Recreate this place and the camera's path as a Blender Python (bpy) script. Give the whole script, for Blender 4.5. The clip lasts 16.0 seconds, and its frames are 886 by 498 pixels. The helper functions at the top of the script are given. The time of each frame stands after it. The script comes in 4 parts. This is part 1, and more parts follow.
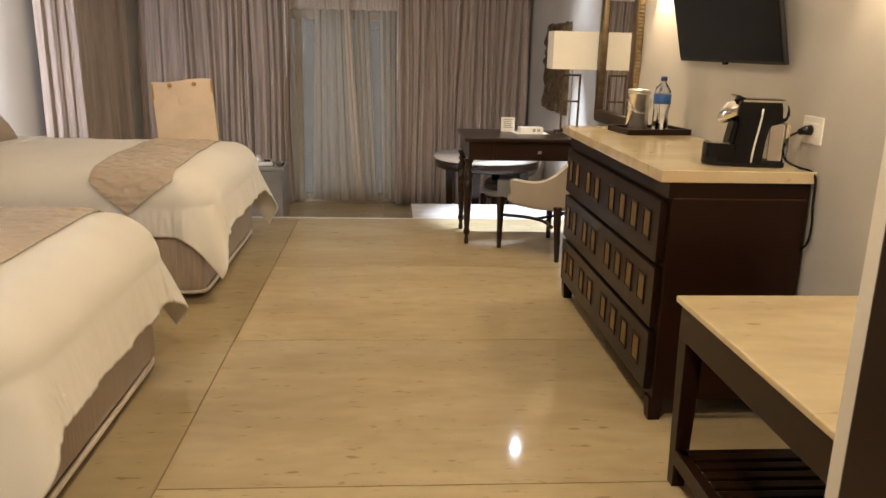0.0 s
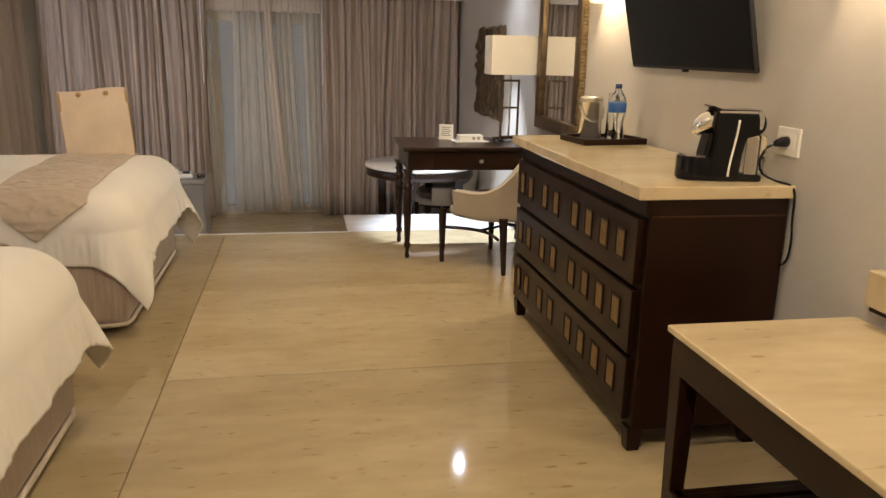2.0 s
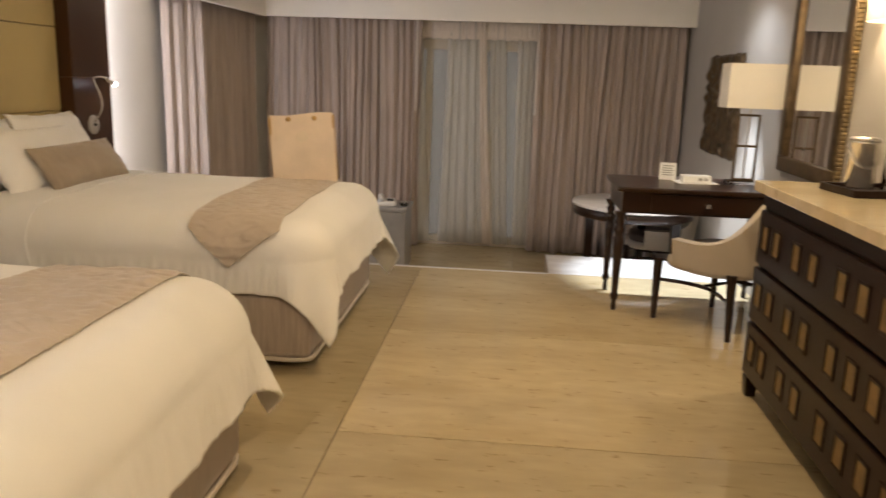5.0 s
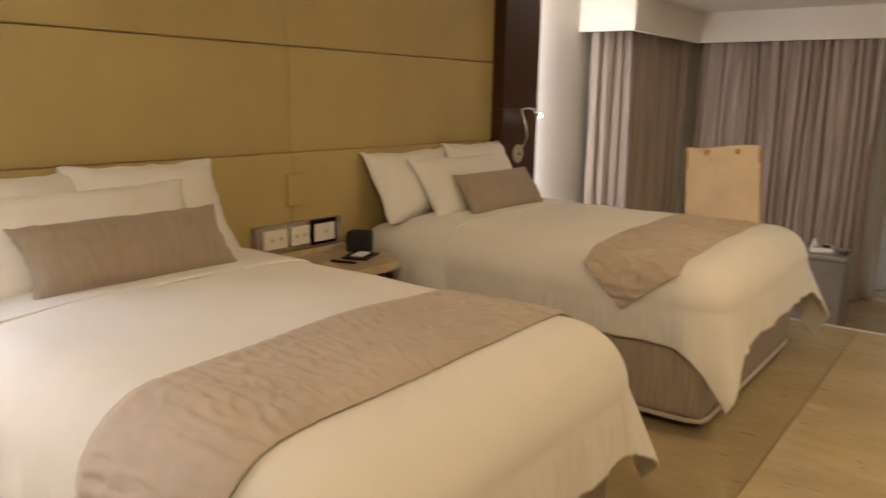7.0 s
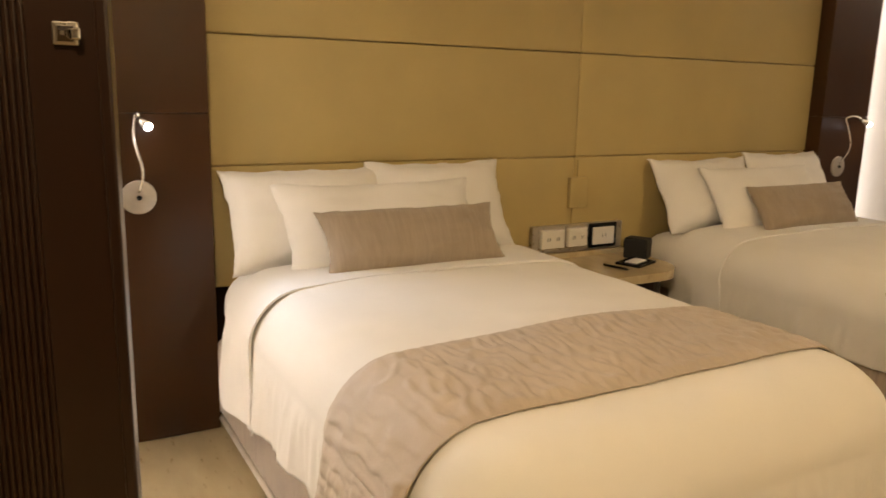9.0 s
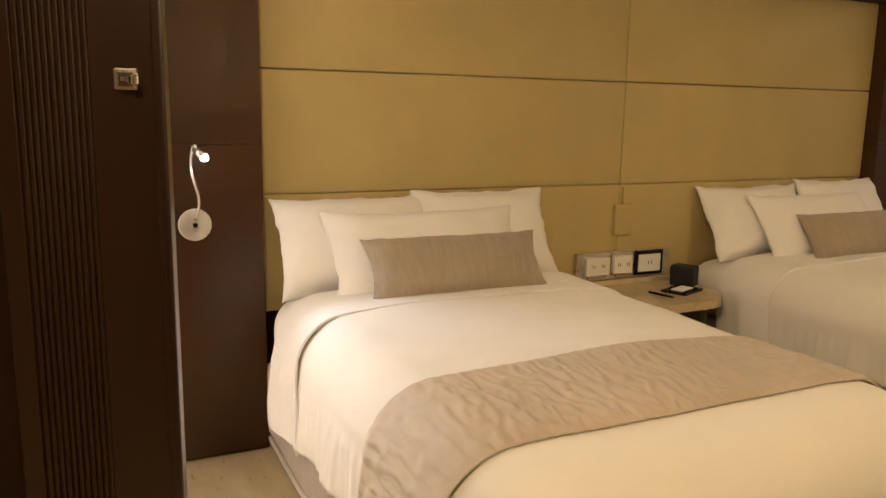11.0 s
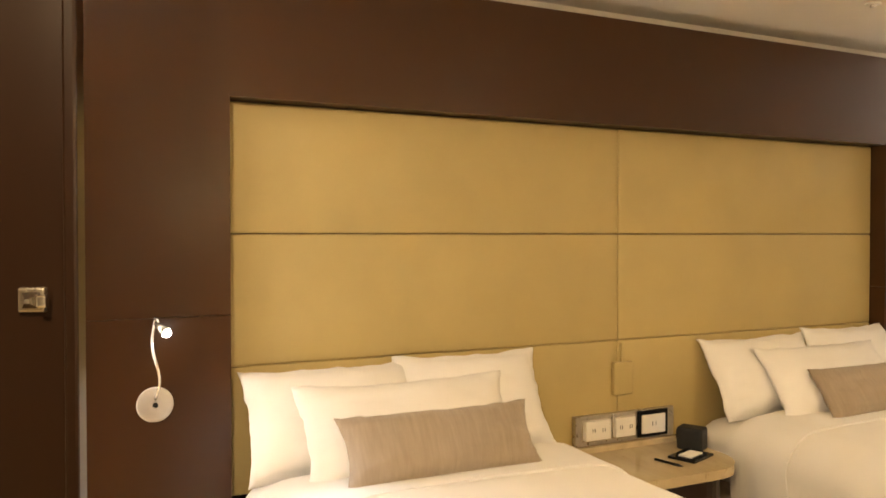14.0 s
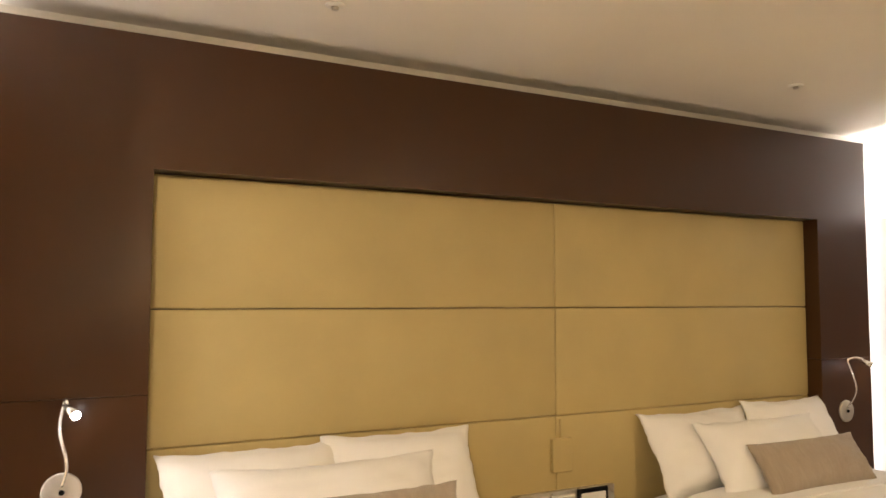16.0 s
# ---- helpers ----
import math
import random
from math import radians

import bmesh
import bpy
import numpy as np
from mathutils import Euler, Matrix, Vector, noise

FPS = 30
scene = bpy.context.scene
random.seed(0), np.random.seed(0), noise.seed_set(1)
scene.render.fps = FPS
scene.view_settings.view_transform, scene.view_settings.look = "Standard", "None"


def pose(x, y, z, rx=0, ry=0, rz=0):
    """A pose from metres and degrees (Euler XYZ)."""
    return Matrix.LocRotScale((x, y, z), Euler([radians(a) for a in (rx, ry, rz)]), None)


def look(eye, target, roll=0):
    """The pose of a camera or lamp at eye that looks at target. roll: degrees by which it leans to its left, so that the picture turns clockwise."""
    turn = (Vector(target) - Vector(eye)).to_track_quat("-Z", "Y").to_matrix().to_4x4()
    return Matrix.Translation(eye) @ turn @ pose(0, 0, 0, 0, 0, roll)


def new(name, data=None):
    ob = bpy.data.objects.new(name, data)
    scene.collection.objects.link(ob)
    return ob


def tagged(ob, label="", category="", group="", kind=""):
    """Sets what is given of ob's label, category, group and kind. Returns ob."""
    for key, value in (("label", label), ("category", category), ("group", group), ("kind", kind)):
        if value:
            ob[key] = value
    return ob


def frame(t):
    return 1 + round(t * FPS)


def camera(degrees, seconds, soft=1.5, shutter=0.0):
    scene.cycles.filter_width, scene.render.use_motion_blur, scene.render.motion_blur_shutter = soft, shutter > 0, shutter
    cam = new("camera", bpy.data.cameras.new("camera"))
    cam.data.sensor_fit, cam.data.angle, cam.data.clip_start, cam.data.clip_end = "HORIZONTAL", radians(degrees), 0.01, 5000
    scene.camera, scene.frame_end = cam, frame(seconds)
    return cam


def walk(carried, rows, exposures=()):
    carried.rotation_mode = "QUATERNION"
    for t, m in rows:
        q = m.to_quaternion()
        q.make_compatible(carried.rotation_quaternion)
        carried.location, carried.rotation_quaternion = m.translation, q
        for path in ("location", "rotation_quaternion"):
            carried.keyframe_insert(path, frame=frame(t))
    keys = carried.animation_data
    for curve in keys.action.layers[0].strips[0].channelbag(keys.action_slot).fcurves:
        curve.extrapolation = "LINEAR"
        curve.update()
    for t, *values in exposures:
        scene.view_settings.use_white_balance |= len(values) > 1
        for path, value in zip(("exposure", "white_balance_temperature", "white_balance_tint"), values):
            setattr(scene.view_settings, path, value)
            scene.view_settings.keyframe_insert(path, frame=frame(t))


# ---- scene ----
cam = camera(60.2, 16.0, shutter=0.5)
PATH = [
    (0, (0.911, 0.307, 1.332), (1.052, 2.236, 0.823), 1.4),
    (0.5, (0.893, 0.359, 1.328), (1.076, 2.283, 0.813), 1.4),
    (1, (0.861, 0.431, 1.343), (1.108, 2.348, 0.831), 1.4),
    (1.5, (0.822, 0.511, 1.352), (1.125, 2.422, 0.844), 1.4),
    (2, (0.788, 0.584, 1.352), (1.14, 2.488, 0.851), 1.3),
    (2.5, (0.781, 0.649, 1.346), (1.156, 2.551, 0.854), 1.3),
    (3, (0.793, 0.725, 1.344), (1.136, 2.635, 0.858), 1.5),
    (3.2, (0.806, 0.765, 1.345), (1.125, 2.68, 0.865), 1.8),
    (5.5, (0.813, 1.117, 1.323), (0.403, 3.028, 0.9), 1.6),
    (6, (0.809, 1.204, 1.322), (0.128, 3.04, 0.917), 1.3),
    (6.5, (0.803, 1.266, 1.321), (-0.128, 2.99, 0.923), 1.0),
    (7, (0.811, 1.308, 1.323), (-0.357, 2.884, 0.932), 1.0),
    (7.5, (0.825, 1.344, 1.322), (-0.532, 2.76, 0.929), 1.2),
    (8, (0.919, 1.378, 1.337), (-0.618, 2.594, 0.935), 1.5),
    (8.5, (0.984, 1.403, 1.35), (-0.66, 2.468, 0.943), 1.5),
    (9, (1.025, 1.412, 1.361), (-0.683, 2.368, 0.95), 1.4),
    (9.2, (1.035, 1.416, 1.364), (-0.692, 2.335, 0.949), 1.5),
    (11.5, (1.100, 1.431, 1.402), (-0.693, 2.250, 1.064), 0.7),
    (12, (1.076, 1.456, 1.423), (-0.723, 2.283, 1.134), 0.3),
    (12.5, (1.029, 1.497, 1.446), (-0.776, 2.324, 1.211), 0.3),
    (13, (0.987, 1.533, 1.482), (-0.825, 2.363, 1.311), 0.1),
    (13.5, (0.946, 1.564, 1.512), (-0.87, 2.396, 1.414), -0.0),
    (14, (0.927, 1.583, 1.539), (-0.888, 2.422, 1.503), -0.0),
    (14.5, (0.931, 1.612, 1.569), (-0.886, 2.447, 1.581), -0.1),
    (15, (0.932, 1.648, 1.572), (-0.878, 2.496, 1.641), -0.1),
    (15.5, (0.937, 1.676, 1.577), (-0.854, 2.56, 1.685), 0.0),
    (16, (0.942, 1.706, 1.58), (-0.825, 2.633, 1.713), 0.1),
]
walk(cam, [(t, look(eye, target, roll)) for t, eye, target, roll in PATH], [(0.0, 1.10, 5950, 10), (1.5, 1.07, 5900, 10), (3.2, 1.02, 5900, 10), (5.5, 1.02, 6350, 10), (6.5, 0.80, 6600, 10), (7.5, 0.55, 6700, 10), (8.0, 0.68, 6800, 10), (8.5, 0.80, 7000, 10), (9.2, 0.86, 7100, 10), (11.5, 0.94, 7400, 10), (13.0, 1.20, 7900, 10), (13.5, 1.36, 8000, 10), (14.0, 1.60, 7200, 10), (15.0, 1.66, 6500, 10), (16.0, 1.42, 6400, 10)])

# ---- world and lights ----
world = bpy.data.worlds.new("night")
scene.world = world
world.use_nodes = True
world.node_tree.nodes["Background"].inputs[0].default_value = (0.10, 0.13, 0.19, 1)
world.node_tree.nodes["Background"].inputs[1].default_value = 0.25

WARM = (1.0, 0.78, 0.50)


def spot(name, eye, target, watts, colour, cone, blend=0.4, radius=0.03):
    d = bpy.data.lights.new(name, "SPOT")
    d.energy, d.color, d.spot_size, d.spot_blend, d.shadow_soft_size = watts, colour, radians(cone), blend, radius
    ob = new(name, d)
    ob.matrix_world = look(eye, target)
    return ob


def bulb(name, place, watts, colour, radius=0.04):
    d = bpy.data.lights.new(name, "POINT")
    d.energy, d.color, d.shadow_soft_size = watts, colour, radius
    ob = new(name, d)
    ob.location = place
    return ob


spot("desk_downlight", (2.04, 6.36, 2.08), (2.00, 6.38, 0.0), 210, (0.86, 0.92, 1.0), 46, 0.5, 0.015)
spot("desk_downlight_spill", (2.04, 6.36, 2.075), (1.75, 6.36, 0.0), 11, (0.90, 0.93, 1.0), 140, 0.7, 0.012)
spot("entry_downlight", (0.95, 1.16, 2.575), (0.55, 1.95, 0.0), 60, WARM, 174, 0.35, 0.05)
# added warm fill over the aisle for the far bed; no known lamp there
spot("aisle_fill", (0.80, 4.45, 2.575), (0.45, 4.75, 0.0), 32, (1.0, 0.74, 0.42), 150, 0.5, 0.05)
for y, way, out, watts in ((6.052, 1, 0.04, 10), (1.532, -1, -0.01, 30)):
    d = bpy.data.lights.new("headboard_led_strip", "AREA")
    d.shape, d.size, d.size_y, d.energy, d.color = "RECTANGLE", 0.02, 2.30, watts, (0.96, 0.93, 1.0)
    new("headboard_led_strip", d).matrix_world = look((-1.955, y, 1.27), (-1.955 + out, y + 0.08 * way, 1.27))
for y, watts in ((4.53, 22), (2.55, 12)):
    bulb("sconce_bulb", (2.285, y, 1.83), watts, (1.0, 0.77, 0.48), 0.05)


# ---- materials ----
def material(name, colour, rough=0.5, metal=0.0, vary=0.15, scale=6.0, stretch=(1, 1, 1), fine=0.0, fine_scale=200.0, bump=0.0, coat=0.0, sheen=0.0, spec=0.5):
    """Base colour varied by a coarse and a fine noise, with relief from the fine one."""
    m = bpy.data.materials.new(name)
    m.use_nodes = True
    n, l = m.node_tree.nodes, m.node_tree.links
    b = n["Principled BSDF"]
    b.inputs["Metallic"].default_value = metal
    b.inputs["Specular IOR Level"].default_value = spec
    b.inputs["Coat Weight"].default_value = coat
    b.inputs["Coat Roughness"].default_value = 0.15
    b.inputs["Sheen Weight"].default_value = sheen
    tc, mp = n.new("ShaderNodeTexCoord"), n.new("ShaderNodeMapping")
    mp.inputs["Scale"].default_value = stretch
    l.new(tc.outputs["Object"], mp.inputs[0])
    big, small = n.new("ShaderNodeTexNoise"), n.new("ShaderNodeTexNoise")
    big.inputs["Scale"].default_value, big.inputs["Detail"].default_value = scale, 6
    small.inputs["Scale"].default_value, small.inputs["Detail"].default_value = fine_scale, 3
    for t in (big, small):
        l.new(mp.outputs[0], t.inputs["Vector"])
    mix = n.new("ShaderNodeMix")
    mix.data_type = "RGBA"
    dark = tuple(c * (1 - vary) for c in colour)
    light = tuple(min(1, c * (1 + vary * 0.6)) for c in colour)
    mix.inputs[6].default_value, mix.inputs[7].default_value = (*dark, 1), (*light, 1)
    ramp = n.new("ShaderNodeMapRange")
    ramp.inputs[1].default_value, ramp.inputs[2].default_value = 0.3, 0.7
    l.new(big.outputs[0], ramp.inputs[0])
    l.new(ramp.outputs[0], mix.inputs[0])
    out = mix.outputs[2]
    if fine:
        mul = n.new("ShaderNodeMix")
        mul.data_type, mul.blend_type = "RGBA", "MULTIPLY"
        mul.inputs[0].default_value = fine
        l.new(out, mul.inputs[6])
        l.new(small.outputs[0], mul.inputs[7])
        out = mul.outputs[2]
    l.new(out, b.inputs["Base Color"])
    rr = n.new("ShaderNodeMapRange")
    rr.inputs[3].default_value, rr.inputs[4].default_value = rough * 0.85, min(1, rough * 1.2)
    l.new(big.outputs[0], rr.inputs[0])
    l.new(rr.outputs[0], b.inputs["Roughness"])
    if bump:
        bp = n.new("ShaderNodeBump")
        bp.inputs["Strength"].default_value, bp.inputs["Distance"].default_value = bump, 0.002
        l.new(small.outputs[0], bp.inputs["Height"])
        l.new(bp.outputs[0], b.inputs["Normal"])
    return m


def marble(name, base, vein, rough, scale=1.6, flecks=True, dense=0.665):
    """Polished cream limestone: cloudy bands, short brown flecks, slab-to-slab shift."""
    m = bpy.data.materials.new(name)
    m.use_nodes = True
    n, l = m.node_tree.nodes, m.node_tree.links
    b = n["Principled BSDF"]
    tc, mp, info = n.new("ShaderNodeTexCoord"), n.new("ShaderNodeMapping"), n.new("ShaderNodeObjectInfo")
    mp.inputs["Scale"].default_value = (0.7, 2.0, 1)
    shift = n.new("ShaderNodeVectorMath")
    shift.operation = "MULTIPLY_ADD"
    shift.inputs[1].default_value = (7, 9, 0)
    l.new(info.outputs["Random"], shift.inputs[0])
    l.new(tc.outputs["Object"], shift.inputs[2])
    l.new(shift.outputs[0], mp.inputs[0])
    cloud, fleck, mask = (n.new("ShaderNodeTexNoise") for _ in range(3))
    for t, s, d in ((cloud, scale, 8), (fleck, 16, 3), (mask, 9, 7)):
        t.inputs["Scale"].default_value, t.inputs["Detail"].default_value = s, d
        l.new(mp.outputs[0], t.inputs["Vector"])
    cloud.inputs["Distortion"].default_value = 0.5
    mix = n.new("ShaderNodeMix")
    mix.data_type = "RGBA"
    mix.inputs[6].default_value, mix.inputs[7].default_value = (*base, 1), (*vein, 1)
    r1 = n.new("ShaderNodeMapRange")
    r1.inputs[1].default_value, r1.inputs[2].default_value = 0.34, 0.76
    l.new(cloud.outputs[0], r1.inputs[0])
    l.new(r1.outputs[0], mix.inputs[0])
    r2 = n.new("ShaderNodeMapRange")
    r2.inputs[1].default_value, r2.inputs[2].default_value, r2.inputs[4].default_value = dense, dense + 0.085, 0.6
    l.new(fleck.outputs[0], r2.inputs[0])
    dk = n.new("ShaderNodeMix")
    dk.data_type = "RGBA"
    dk.inputs[7].default_value = (base[0] * 0.45, base[1] * 0.38, base[2] * 0.28, 1)
    l.new(mix.outputs[2], dk.inputs[6])
    if flecks:
        l.new(r2.outputs[0], dk.inputs[0])
    else:
        dk.inputs[0].default_value = 0
    hue = n.new("ShaderNodeHueSaturation")
    val = n.new("ShaderNodeMapRange")
    val.inputs[3].default_value, val.inputs[4].default_value = 0.80, 1.10
    l.new(info.outputs["Random"], val.inputs[0])
    grain, both = n.new("ShaderNodeMapRange"), n.new("ShaderNodeMath")
    grain.inputs[1].default_value, grain.inputs[2].default_value = 0.25, 0.75
    grain.inputs[3].default_value, grain.inputs[4].default_value = 1.07, 0.92
    both.operation = "MULTIPLY"
    l.new(mask.outputs[0], grain.inputs[0])
    l.new(val.outputs[0], both.inputs[0])
    l.new(grain.outputs[0], both.inputs[1])
    l.new(both.outputs[0], hue.inputs["Value"])
    l.new(dk.outputs[2], hue.inputs["Color"])
    l.new(hue.outputs[0], b.inputs["Base Color"])
    r3 = n.new("ShaderNodeMapRange")
    r3.inputs[3].default_value, r3.inputs[4].default_value = rough * 0.7, rough * 1.4
    l.new(mask.outputs[0], r3.inputs[0])
    l.new(r3.outputs[0], b.inputs["Roughness"])
    return m


def glow(name, colour, strength, base=(0.8, 0.8, 0.8)):
    m = material(name, base, 0.6, vary=0.03)
    b = m.node_tree.nodes["Principled BSDF"]
    b.inputs["Emission Color"].default_value, b.inputs["Emission Strength"].default_value = (*colour, 1), strength
    return m


def glass(name, tint=(1, 1, 1), rough=0.0, ior=1.45):
    m = bpy.data.materials.new(name)
    m.use_nodes = True
    b = m.node_tree.nodes["Principled BSDF"]
    b.inputs["Base Color"].default_value = (*tint, 1)
    b.inputs["Roughness"].default_value, b.inputs["IOR"].default_value, b.inputs["Transmission Weight"].default_value = rough, ior, 1.0
    return m


def voile(name, colour, through_share):
    m = bpy.data.materials.new(name)
    m.use_nodes = True
    n, l = m.node_tree.nodes, m.node_tree.links
    n.remove(n["Principled BSDF"])
    d, tl, tr, m1, m2 = (n.new("ShaderNode" + k) for k in ("BsdfDiffuse", "BsdfTranslucent", "BsdfTransparent", "MixShader", "MixShader"))
    d.inputs[0].default_value = tl.inputs[0].default_value = (*colour, 1)
    m1.inputs[0].default_value = 0.35
    weave = n.new("ShaderNodeTexNoise")
    weave.inputs["Scale"].default_value = 9
    share = n.new("ShaderNodeMapRange")
    share.inputs[3].default_value, share.inputs[4].default_value = through_share - 0.12, through_share + 0.12
    l.new(weave.outputs[0], share.inputs[0])
    l.new(share.outputs[0], m2.inputs[0])
    l.new(d.outputs[0], m1.inputs[1]), l.new(tl.outputs[0], m1.inputs[2])
    l.new(m1.outputs[0], m2.inputs[1]), l.new(tr.outputs[0], m2.inputs[2])
    l.new(m2.outputs[0], n["Material Output"].inputs[0])
    return m


FLOOR = marble("cream_limestone", (0.54, 0.432, 0.258), (0.425, 0.328, 0.180), 0.062, dense=0.63)
TOP_STONE = marble("polished_cream_marble", (0.66, 0.54, 0.345), (0.55, 0.43, 0.255), 0.09, 3.0)
WHITE_STONE = marble("white_marble", (0.75, 0.72, 0.68), (0.62, 0.58, 0.54), 0.12, 3.0, False)
GROUT = material("grout", (0.27, 0.20, 0.12), 0.8)
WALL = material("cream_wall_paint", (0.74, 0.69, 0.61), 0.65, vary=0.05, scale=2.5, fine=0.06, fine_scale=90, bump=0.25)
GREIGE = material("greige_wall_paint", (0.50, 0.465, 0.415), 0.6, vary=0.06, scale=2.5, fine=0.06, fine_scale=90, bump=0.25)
CEIL = material("ceiling_paint", (0.83, 0.78, 0.69), 0.8, vary=0.03, scale=1.5, bump=0.1)
WOOD = material("espresso_wood", (0.048, 0.0172, 0.0044), 0.29, vary=0.07, scale=2.5, stretch=(1, 0.7, 0.5), fine=0.04, fine_scale=140, coat=0.04, spec=0.40)
WOOD_DARK = material("dark_stained_wood", (0.017, 0.0062, 0.0028), 0.33, vary=0.25, scale=4, stretch=(1, 1, 0.3), coat=0.0, spec=0.22)
DOOR_WOOD = material("door_wood", (0.022, 0.0082, 0.0032), 0.28, vary=0.15, scale=4, stretch=(1, 1, 0.2), fine=0.15, fine_scale=60, spec=0.45)
LEATHER = material("tan_upholstery", (0.51, 0.395, 0.166), 0.55, vary=0.07, scale=3, fine=0.10, fine_scale=420, bump=0.35, sheen=0.1)
LINEN = material("white_bed_linen", (0.84, 0.82, 0.79), 0.85, vary=0.04, scale=4, fine=0.05, fine_scale=500, bump=0.25, sheen=0.2)
DUVET = material("white_duvet_cotton", (0.85, 0.82, 0.765), 0.85, vary=0.04, scale=3, fine=0.05, fine_scale=450, bump=0.3, sheen=0.2)
SKIRT = material("beige_chenille", (0.50, 0.41, 0.335), 0.9, vary=0.20, scale=14, stretch=(8, 8, 0.35), fine=0.25, fine_scale=120, bump=0.7, sheen=0.3)
PIPING = material("cream_piping", (0.62, 0.54, 0.44), 0.8, vary=0.08, scale=20)
RUNNER = material("champagne_runner", (0.55, 0.455, 0.355), 0.55, vary=0.08, scale=5, fine=0.12, fine_scale=260, bump=0.5, sheen=0.2)
TAUPE = material("taupe_linen", (0.42, 0.335, 0.25), 0.85, vary=0.12, scale=10, stretch=(1, 8, 1), fine=0.25, fine_scale=300, bump=0.5, sheen=0.3)
DRAPE = material("taupe_drapery", (0.48, 0.392, 0.328), 0.75, vary=0.22, scale=5, stretch=(4, 4, 0.25), fine=0.15, fine_scale=260, bump=0.3, sheen=0.3)
SHEER = voile("sheer_voile", (0.80, 0.77, 0.70), 0.45)
SHEER_LIGHT = voile("open_voile", (0.80, 0.78, 0.72), 0.80)
SHEER_DENSE = voile("gathered_voile", (0.84, 0.76, 0.67), 0.16)
SCONCE_CLOTH = voile("sconce_cloth", (0.90, 0.80, 0.62), 0.42)
CHROME = material("chrome", (0.82, 0.80, 0.77), 0.10, 1.0, vary=0.05)
NICKEL = material("brushed_nickel", (0.60, 0.56, 0.50), 0.28, 1.0, vary=0.1, scale=30, fine=0.1)
NICKEL_BRIGHT = material("satin_steel", (0.80, 0.77, 0.72), 0.22, 0.85, vary=0.06)
NICKEL_MATT = material("matt_nickel", (0.62, 0.58, 0.52), 0.42, 0.8, vary=0.05, scale=30)
BRONZE = material("antique_bronze", (0.17, 0.115, 0.06), 0.38, 0.75, vary=0.4, scale=25, fine=0.3, fine_scale=90, bump=0.5)
GILT = material("aged_gilt", (0.26, 0.185, 0.09), 0.45, 0.6, vary=0.4, scale=30, fine=0.3, bump=0.5)
INLAY = material("bronze_glass_inlay", (0.24, 0.145, 0.040), 0.5, 0.0, vary=0.35, scale=26, fine=0.35, fine_scale=140, bump=0.8)
BLACK = material("gloss_black_plastic", (0.006, 0.006, 0.007), 0.12, vary=0.2, spec=0.28)
BLACK_MATT = material("matt_black_plastic", (0.012, 0.012, 0.013), 0.5, vary=0.2, fine=0.2)
SCREEN = material("dark_screen", (0.006, 0.0065, 0.007), 0.22, vary=0.1, spec=0.25)
PLASTIC = material("white_plastic", (0.78, 0.75, 0.69), 0.35, vary=0.03)
PAPER = material("white_paper", (0.85, 0.85, 0.84), 0.7, vary=0.03)
INK = material("grey_print", (0.30, 0.29, 0.28), 0.7)
KRAFT = material("kraft_paper", (0.80, 0.665, 0.53), 0.75, vary=0.08, scale=8, fine=0.15, fine_scale=150, bump=0.3)
KRAFT_MARK = material("pale_print", (0.74, 0.63, 0.49), 0.7, vary=0.05)
KRAFT_EDGE = material("golden_paper_edge", (0.52, 0.33, 0.13), 0.7, vary=0.1)
CHAIR_CLOTH = material("ivory_chair_cloth", (0.50, 0.43, 0.34), 0.75, vary=0.06, scale=5, fine=0.12, fine_scale=350, bump=0.3, sheen=0.2)
CUSHION = material("brown_seat_leather", (0.075, 0.05, 0.036), 0.5, vary=0.2, scale=8, bump=0.3)
SHADE = material("lamp_shade_cloth", (0.83, 0.79, 0.71), 0.8, vary=0.04, fine=0.06, fine_scale=300, bump=0.2)
LED_STRIP = glow("led_diffuser", (1.0, 0.96, 1.0), 2.0)
LED = glow("reading_led", (0.92, 0.94, 1.0), 60)
DOWNLIGHT = glow("downlight_lens", (1.0, 0.95, 0.9), 40)
CLEAR = glass("clear_glass")
BOTTLE = glass("clear_bottle", (0.93, 0.97, 1.0), 0.02, 1.33)
PANE = glass("door_glass", (0.85, 0.88, 0.87), 0.0)
BLUE = material("blue_label", (0.03, 0.11, 0.36), 0.4, vary=0.2, scale=40)
CAP = material("navy_cap", (0.015, 0.03, 0.16), 0.35)
ALU = material("cream_aluminium", (0.62, 0.55, 0.44), 0.4, vary=0.05)
STEEL_BOX = material("grey_metal_chest", (0.35, 0.33, 0.30), 0.35, 0.4, vary=0.15, scale=8)
NIGHT = glow("night_outside", (0.165, 0.143, 0.125), 0.5, (0.05, 0.06, 0.07))
MIRROR = material("mirror_glass", (0.85, 0.85, 0.84), 0.01, 1.0, vary=0.0)
SCREEN_BLUE = glow("clock_digits", (0.25, 0.5, 1.0), 0.7, (0.02, 0.03, 0.05))


# ---- building helpers ----
def mesh_of(name, bm, mat, smooth=False):
    me = bpy.data.meshes.new(name)
    bmesh.ops.recalc_face_normals(bm, faces=bm.faces)
    bm.to_mesh(me)
    bm.free()
    me.materials.append(mat)
    if smooth:
        for p in me.polygons:
            p.use_smooth = True
    return me


def part(name, bm, mat, parent=None, label="", smooth=False):
    ob = new(name, mesh_of(name, bm, mat, smooth))
    ob.parent = parent
    if label:
        ob["label"] = label
    return ob


